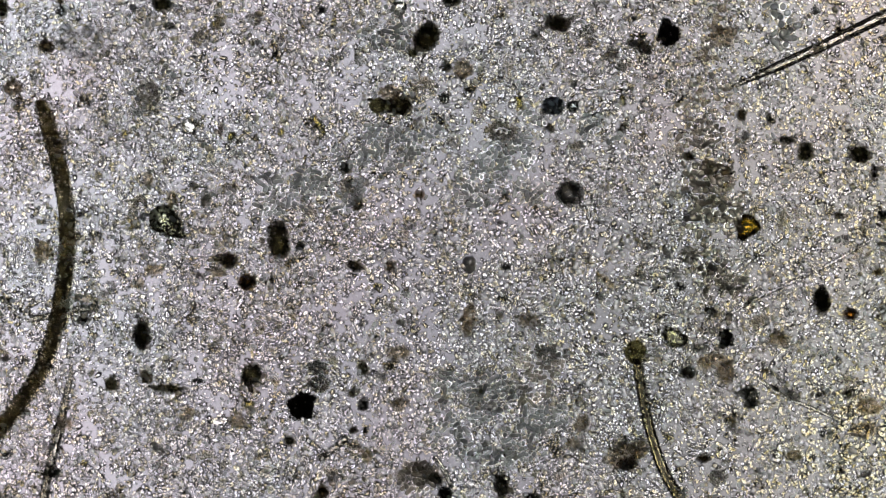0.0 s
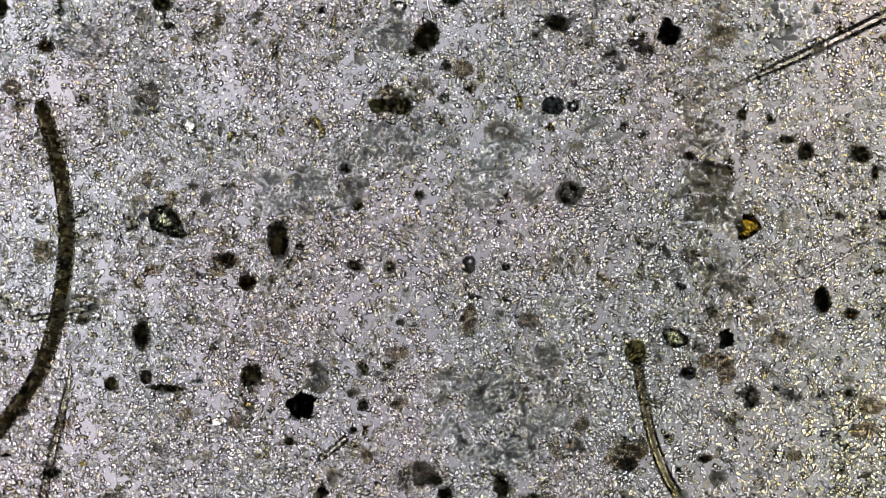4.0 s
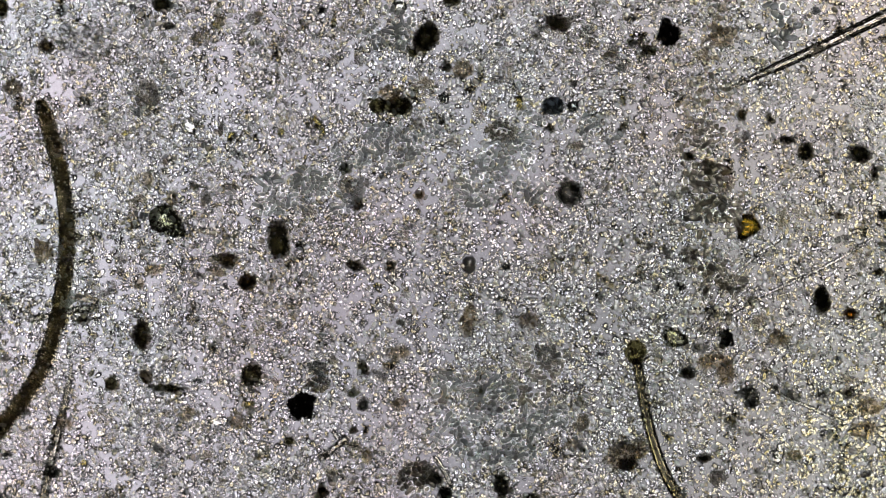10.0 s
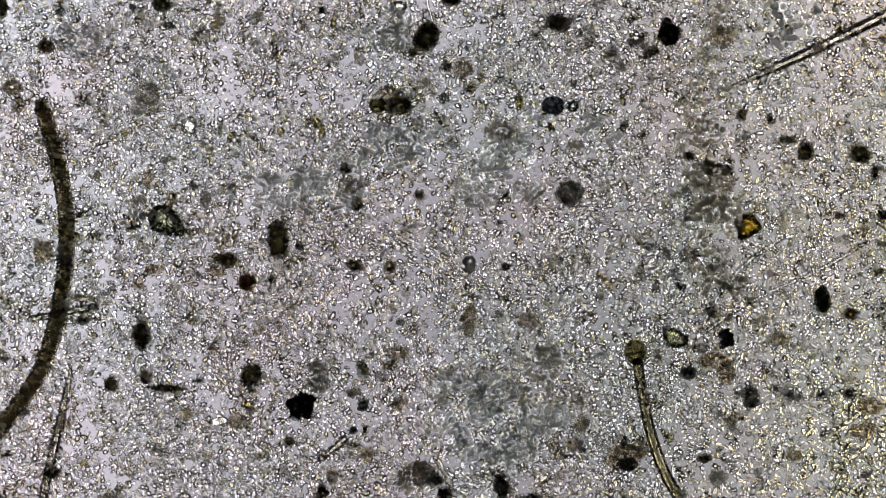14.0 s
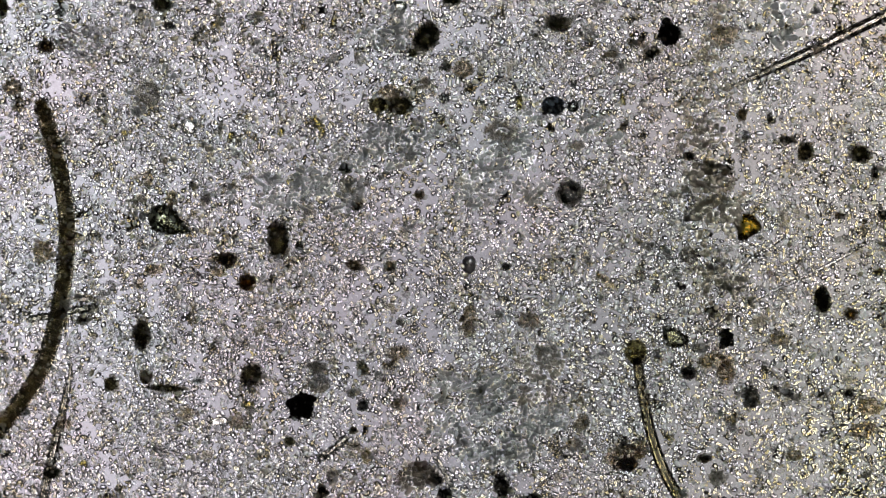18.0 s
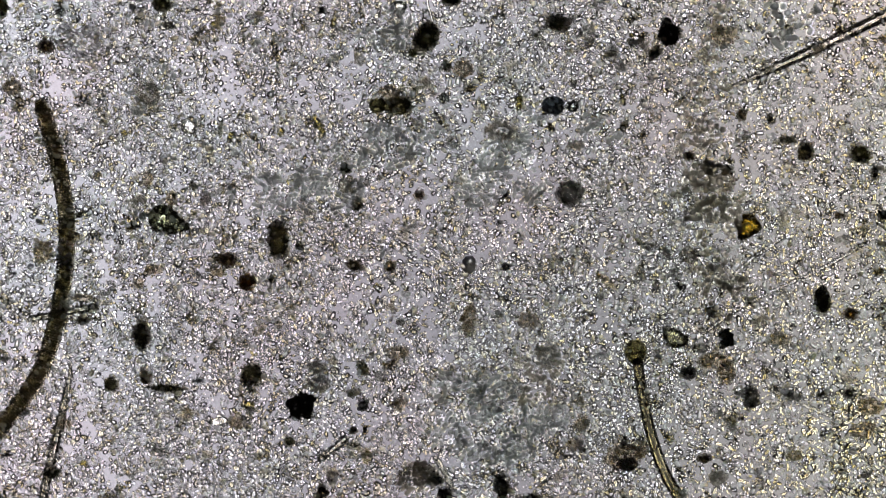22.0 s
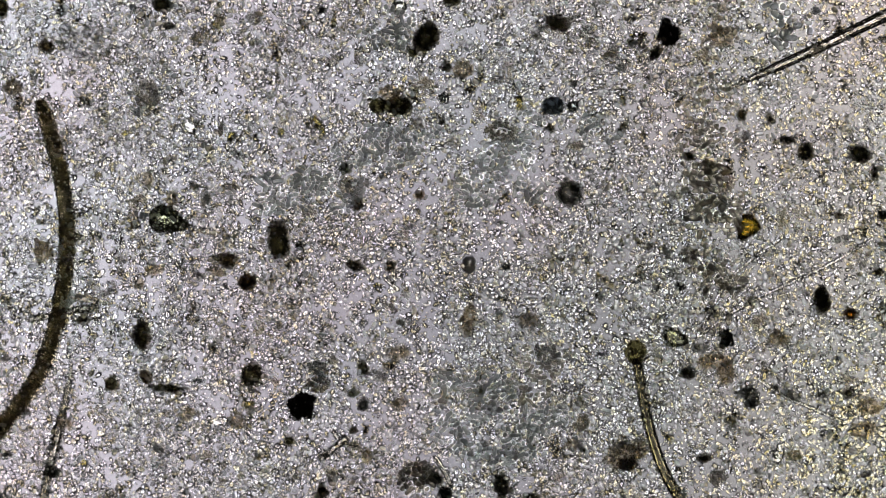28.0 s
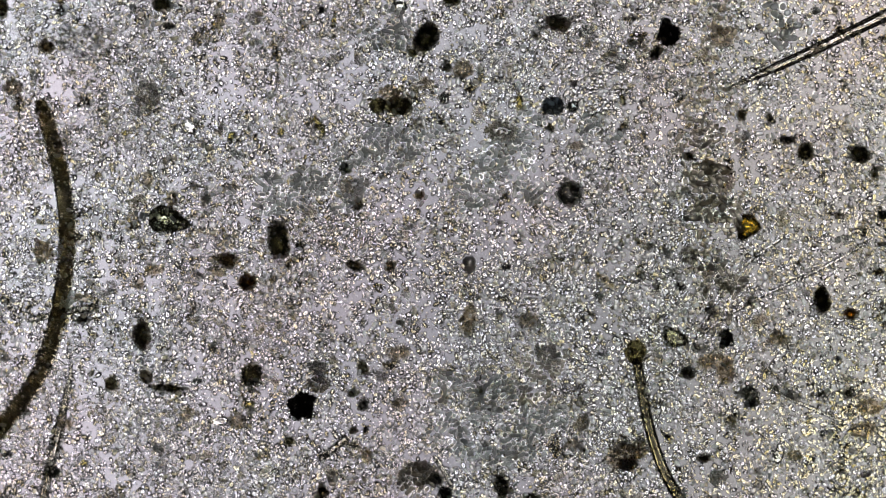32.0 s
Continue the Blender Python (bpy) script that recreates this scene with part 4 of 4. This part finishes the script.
rods([(816, 75, 40, 8), (830, 76, -15, 12), (826, 84, 20, 9), (804, 176, 0, 10), (796, 147, 85, 14), (810, 145, 85, 14),
      (1010, 252, 70, 10), (1020, 264, 25, 10), (1004, 268, 85, 12), (978, 240, -25, 11), (1064, 162, 20, 12), (1080, 148, 45, 12),
      (1030, 182, 80, 14), (1155, 135, 80, 18), (1165, 199, 0, 8), (1103, 258, 0, 10), (1060, 205, -15, 16), (1075, 215, -50, 14),
      (1027, 258, 80, 14), (1041, 268, 60, 10), (1075, 245, 80, 12), (965, 250, -70, 10), (855, 252, 10, 9)])
rods([(970, 361, 0, 11), (1042, 359, 10, 11), (1065, 388, 0, 12), (1075, 390, -40, 9), (1142, 362, 15, 12), (1132, 391, 80, 10),
      (1108, 409, 75, 9), (1087, 423, 35, 12), (1092, 433, 25, 14), (1080, 440, 60, 12), (1075, 449, 15, 9), (1110, 426, 85, 10),
      (1112, 438, -30, 8), (1128, 456, -60, 14), (1150, 450, 20, 14), (1140, 455, 0, 8), (1020, 470, 75, 14), (1027, 481, 10, 12)])
rods([(1088, 463, 15, 10), (1100, 446, -20, 9), (1096, 438, 10, 9), (1104, 452, 40, 9), (810, 442, -60, 9), (886, 484, 85, 9),
      (794, 500, 60, 9), (935, 525, -5, 13), (993, 533, 80, 22), (855, 525, -30, 16), (898, 565, -70, 14), (1118, 527, 20, 22),
      (1165, 535, 80, 14), (1096, 550, 10, 8), (1101, 575, -40, 10), (1090, 540, 80, 16), (885, 598, 15, 10), (895, 595, 40, 8)])
rods([(795, 711, 0, 9), (835, 828, -60, 10), (871, 828, -30, 10), (902, 826, 50, 9), (912, 834, -35, 12), (815, 765, 0, 20),
      (1038, 770, -50, 10), (1160, 670, 0, 16), (1157, 683, 60, 8), (845, 828, -80, 9), (920, 408, 70, 9), (926, 414, 30, 9)])
rods([(1229, 143, -5, 11), (1228, 150, 20, 8), (1207, 190, 25, 14), (1213, 183, 30, 10), (1234, 170, 55, 10), (1242, 170, -30, 9),
      (1233, 180, -5, 10), (1273, 190, 20, 16), (1270, 157, -30, 20), (1290, 128, -10, 11), (1298, 135, -60, 9), (1402, 220, 85, 24),
      (1345, 236, 0, 14), (1308, 223, 0, 9), (1480, 271, 80, 10), (1370, 176, 0, 8), (1438, 152, 0, 8), (1322, 237, -45, 12)])
rods([(1191, 326, 80, 10), (1205, 334, 0, 10), (1204, 326, 30, 9), (1223, 300, 80, 12), (1506, 357, 85, 20), (1528, 346, 0, 8),
      (1386, 378, -40, 9), (1372, 334, -10, 12), (1425, 470, -70, 16), (1355, 490, -70, 10), (1364, 486, -65, 10), (1353, 505, 85, 10),
      (1268, 503, -35, 18), (1374, 538, -5, 10), (1396, 510, -45, 9), (1530, 488, -45, 12), (1213, 560, 85, 24), (1242, 560, 65, 18)])
rods([(1372, 517, -40, 12), (1302, 505, 20, 8), (1440, 612, -35, 15), (1340, 630, -55, 16), (1372, 655, -40, 10), (1372, 676, 80, 9),
      (1310, 600, -40, 10), (1290, 712, -60, 14), (1265, 727, -50, 10), (1238, 735, 85, 14), (1210, 680, 0, 8), (1318, 766, -15, 24),
      (1330, 805, -15, 12), (1363, 840, -80, 18), (1330, 835, 45, 8), (1460, 858, -30, 12), (1510, 800, -20, 14), (1480, 790, -60, 14),
      (1470, 770, 60, 14), (1515, 815, 45, 12), (1555, 610, 0, 8), (1535, 610, 20, 14)])

# ---- the countless small grains and rods ----
TAKEN = {}


def claim(u, v, reach):
    """True, and the room is taken, where no other cell lies within reach (plan units)."""
    a, b = int(u // 8), int(v // 8)
    for i in range(a - 2, a + 3):
        for j in range(b - 2, b + 3):
            for x, y, r in TAKEN.get((i, j), ()):
                if (x - u) ** 2 + (y - v) ** 2 < (r + reach) ** 2:
                    return False
    TAKEN.setdefault((a, b), []).append((u, v, reach))
    return True


for spot in ROD_SPOTS:
    claim(*spot, 5.0)


def density(u, v, seed):
    """The cells lie unevenly: in loose drifts and small gatherings."""
    far, near, close = (noise.noise(Vector((u * k, v * k, z + 0.02 * seed))) for k, z in ((0.009, 2.0), (0.03, 9.0), (0.07, 5.0)))
    return max(0.05, 0.5 + 0.6 * far + 0.6 * near + 0.7 * close)


def field(n, seed, bias=None, r0=1.0, r1=2.0, room=0.0):
    """Places and radii strewn unevenly over the field, in plan units; with room, the cells keep clear of one another."""
    rng = np.random.RandomState(seed)
    got, tries = [], 0
    while len(got) < n and tries < n * 12:
        tries += 1
        u, v, r = rng.uniform(-18, 1586), rng.uniform(-18, 900), r0 + (r1 - r0) * rng.uniform() ** 1.7
        d = density(u, v, seed) * (bias(u, v) if bias else 1.0)
        if rng.uniform() < d and (not room or claim(u, v, r * room)):
            got.append((u, v, r))
    g = np.array(got)
    return np.stack([(g[:, 0] - 784) * U, (441 - g[:, 1]) * U, np.zeros(len(g))], 1), g[:, 2] * U, rng


def stuff(name, n, seed, template, material, label, r0, r1, stretch, z_of, bias=None, tilt=0.0, flat=1.0, room=0.0):
    pl, r, rng = field(n, seed, bias, r0, r1, room)
    k = len(r)
    s = np.stack([r * rng.uniform(1.0, stretch, k), r, r * flat], 1)
    pl[:, 2] = z_of(rng, r)
    v, f = scatter(template, pl, s, rng.uniform(0, 2 * math.pi, k), tilt, rng)
    data = mesh_from(name, v, f)
    if len(template[0]) == 26:          # the domed cells keep their edges
        data.polygons.foreach_set("use_smooth", [False] * len(data.polygons))
    return tagged(part(name, data, material), label, "bacteria", kind="stuff")


def low(rng, r):
    return r + 0.004 + np.abs(rng.normal(0, 0.011, len(r)))


def top(rng, r):
    return GAP - r - np.abs(rng.normal(0, 0.008, len(r)))


def middle(rng, r):
    return np.clip(rng.normal(0.075, 0.016, len(r)), 0.02, GAP - 0.01)


def yellow_corner(u, v):
    return min(1.0, max(0.02, (u - 1150) / 420 * 0.7 + max(0, v - 560) / 300 * max(0.0, min(0.8, (u - 1200) / 200))))


def plain(u, v):
    return 1.0 - 0.68 * yellow_corner(u, v)


def drifts(u, v):
    """Small separate gatherings."""
    k = noise.noise(Vector((u * 0.022, v * 0.022, 31.0))) + 0.5 * noise.noise(Vector((u * 0.06, v * 0.06, 7.0)))
    return max(0.04, min(1.0, (k - 0.28) * 4.0))


def brown_band(u, v):
    return min(1.0, max(0.03, 1.0 - abs(u - 1255) / 75 - max(0, v - 500) / 250))


stuff("rod_cells", 2000, 4, capsule(0.7, 8, 2), ROD, "many small clear rod-shaped bacteria on the slide", 2.2, 3.0, 1.25, low, None, 0.1, 1.0, 1.3)
stuff("rod_cells", 900, 5, capsule(0.7, 8, 2), GRAIN_YELLOW, "many small yellowish rod-shaped bacteria", 2.6, 3.6, 1.3, low, yellow_corner, 0.1, 1.0, 1.2)
stuff("rod_cells", 450, 6, flat_rod(0.5, 12, 3), ROD_GREY, "scattered grey rod-shaped bacteria under the coverslip", 2.4, 3.6, 1.3, top, None, 0.1, 1.0, 1.2)
stuff("fine_grains", 2600, 2, oval(0.6, 0.18), GRAIN_YELLOW, "tiny yellowish clear round cells", 2.4, 4.0, 1.6, low, yellow_corner, 0.1, 1.0, 0.95)
stuff("fine_grains", 5200, 1, oval(0.54, 0.17), CELL, "countless tiny bright oval cells on the slide", 2.4, 5.0, 1.6, low, plain, 0.1, 1.0, 0.7)
stuff("fine_grains", 12500, 14, oval(0.36, 0.12), CELL_DENSE, "countless tiny oval cells with dark outlines on the slide", 2.0, 5.1, 1.7, low, plain, 0.1, 1.0, 0.62)
stuff("fine_grains", 5400, 8, oval(0.54, 0.17), CELL, "tiny bright oval cells drifting in the water film", 2.2, 4.7, 1.5, middle, plain, 0.1, 1.0, 0.7)
stuff("fine_grains", 4600, 15, oval(0.36, 0.12), CELL_DENSE, "tiny oval cells with dark outlines drifting in the water film", 2.0, 4.7, 1.7, middle, plain, 0.1, 1.0, 0.62)
stuff("fine_grains", 3000, 11, octa(), GRAIN, "countless very small clear cells on the slide", 1.0, 1.7, 1.5, low, plain)
stuff("fine_grains", 2500, 12, octa(), GRAIN, "dust-fine clear cells in the water film", 0.9, 1.6, 1.5, middle, plain)
stuff("fine_grains", 3000, 7, octa(), GRAIN_RING, "tiny clear cells under the coverslip", 1.3, 2.3, 1.5, top)
stuff("fine_grains", 6500, 18, oval(0.44, 0.14), CELL_DENSE, "very small oval cells crowded between the larger ones on the slide", 1.5, 2.4, 1.7, low, plain, 0.1, 1.0, 0.7)
stuff("fine_grains", 4500, 19, oval(0.44, 0.14), CELL_DENSE, "very small oval cells between the larger ones in the water film", 1.5, 2.4, 1.7, middle, plain, 0.1, 1.0, 0.7)
SPECK = clear_mat("speck_jelly", (0.97, 0.97, 0.97), 1.06, 0.02, rough=0.1)
stuff("fine_grains", 15000, 16, octa(False), SPECK, "dust-fine faint specks on the slide", 1.1, 2.4, 1.8, low, None, 0.3)
stuff("fine_grains", 12000, 17, octa(False), SPECK, "dust-fine faint specks in the water film", 1.1, 2.4, 1.8, middle, None, 0.3)


def gatherings(name, count, each, seed, material, label, z_of, spread, bias=None):
    """Small loose heaps of granules, some drawn out into streaks."""
    rng = np.random.RandomState(seed)
    pl, rr = [], []
    while len(pl) < count:
        u, v = rng.uniform(-10, 1578), rng.uniform(-10, 892)
        if rng.uniform() > (bias(u, v) if bias else 1.0):
            continue
        n, a, wide = int(rng.uniform(0.4, 1.4) * each), rng.uniform(0, math.pi), rng.uniform(0.6, 1.5) * spread
        x, y = rng.normal(0, wide, n), rng.normal(0, wide * rng.uniform(0.4, 1.0), n)
        pl.append(np.stack([(u + x * math.cos(a) - y * math.sin(a) - 784) * U, (441 - v - x * math.sin(a) - y * math.cos(a)) * U, np.zeros(n)], 1))
        rr.append(rng.uniform(1.2, 2.5, n) * U)
    pl, rr = np.concatenate(pl), np.concatenate(rr)
    k = len(rr)
    pl[:, 2] = z_of(rng, rr)
    size = np.stack([rr * rng.uniform(1.0, 1.7, k), rr, rr], 1)
    ob = part(name, mesh_from(name, *scatter(octa(), pl, size, rng.uniform(0, 6.28, k), 0.2, rng)), material)
    return tagged(ob, label, "granules", kind="stuff")


gatherings("olive_granules", 150, 34, 41, GRAIN_OLIVE, "small loose heaps of olive-brown granules on the slide", lambda rng, r: r, 7.0)
gatherings("dark_granules", 50, 30, 42, GRAIN_DARK, "small loose heaps of dark granules on the slide", low, 5.5)
gatherings("brown_granules", 46, 40, 43, GRAIN_BROWN, "small loose heaps of brown granules in the water film", middle, 8.0, lambda u, v: 0.15 + 0.85 * brown_band(u, v))
gatherings("grey_granules", 20, 36, 44, GRAIN_SHADE, "faint grey heaps of granules under the coverslip", top, 8.0)
stuff("olive_grains", 6000, 13, octa(), GRAIN_OLIVE, "small olive-brown grains gathered in loose drifts on the slide", 1.4, 2.6, 1.5, low, drifts, 0.1)
stuff("dark_grains", 900, 3, octa(), GRAIN_DARK, "tiny dense dark grains", 1.4, 2.6, 1.5, low)
stuff("brown_grains", 2600, 9, ball(2), GRAIN_BROWN, "brownish fine grains drifting in the water film", 2.4, 4.4, 1.7, middle, brown_band)
stuff("olive_flecks", 200, 10, ball(2), OLIVE_FLECK, "small olive and yellow flecks strewn about", 2.4, 4.8, 1.8, low)


# ---- free cells that quiver and wander in the water ----
SWIMMERS = []
for k in range(44):
    rng = np.random.RandomState(700 + k)
    u, v, h = rng.uniform(60, 1510), rng.uniform(40, 840), rng.uniform(0.03, 0.08)
    r = rng.uniform(2.6, 3.6) * U
    m = Matrix.Translation(at(u, v, h)) @ pose(0, 0, 0, 0, 0, rng.uniform(0, 180)) @ Matrix.Diagonal((r, r, r, 1))
    cell = part("swimming_bacterium", ROD_MESHES[int(rng.randint(0, 3))], None, None, m)
    SWIMMERS.append((tagged(cell, "small clear rod bacterium wandering in the water", "bacterium", "wandering bacteria"), u, v, h, k))


def wander(cell, u, v, h, k):
    """A short-stepped random way about the cell's home."""
    rng = np.random.RandomState(900 + k)
    turn, a, b, rows = rng.uniform(0, 180), 0.0, 0.0, []
    for t in np.arange(0, 32.01, 0.8):
        rows.append((float(t), Matrix.Translation(at(u + a, v + b, h)) @ pose(0, 0, 0, 0, 0, turn)))
        a, b, turn = 0.93 * a + rng.normal(0, 3.2), 0.93 * b + rng.normal(0, 3.2), turn + rng.normal(0, 14)
    walk(cell, rows)


def motions():
    """Free cells wander; the small particle creeps round its black neighbour; the dark crystal slowly turns and rolls over."""
    for swimmer in SWIMMERS:
        wander(*swimmer)
    z = drifter.matrix_basis.translation.z
    walk(drifter, [(t, Matrix.Translation(at(u, v, z)) @ pose(0, 0, 0, 0, 0, r)) for t, u, v, r in (
        (0, 1141, 85, 0), (3.5, 1142, 86, 4), (5.5, 1146, 88, 18), (10.0, 1148, 89, 24), (12, 1150, 90, 30),
        (14.5, 1152, 92, 38), (18, 1153, 93, 44), (21, 1157, 93, 50), (27.5, 1160, 93, 58), (32, 1161, 93, 64))])
    z = roller.matrix_basis.translation.z
    walk(roller, [(t, Matrix.Translation(at(u, v, z)) @ pose(0, 0, 0, 0, 0, r) @ pose(0, 0, 0, roll)) for t, u, v, r, roll in (
        (0, 290, 390, -3, -4), (6, 290, 389, 0, 0), (13, 290, 389, 3, 3), (18, 290, 388, 9, 8),
        (24, 290, 388, 16, 12), (32, 290, 388, 22, 16))])


motions()
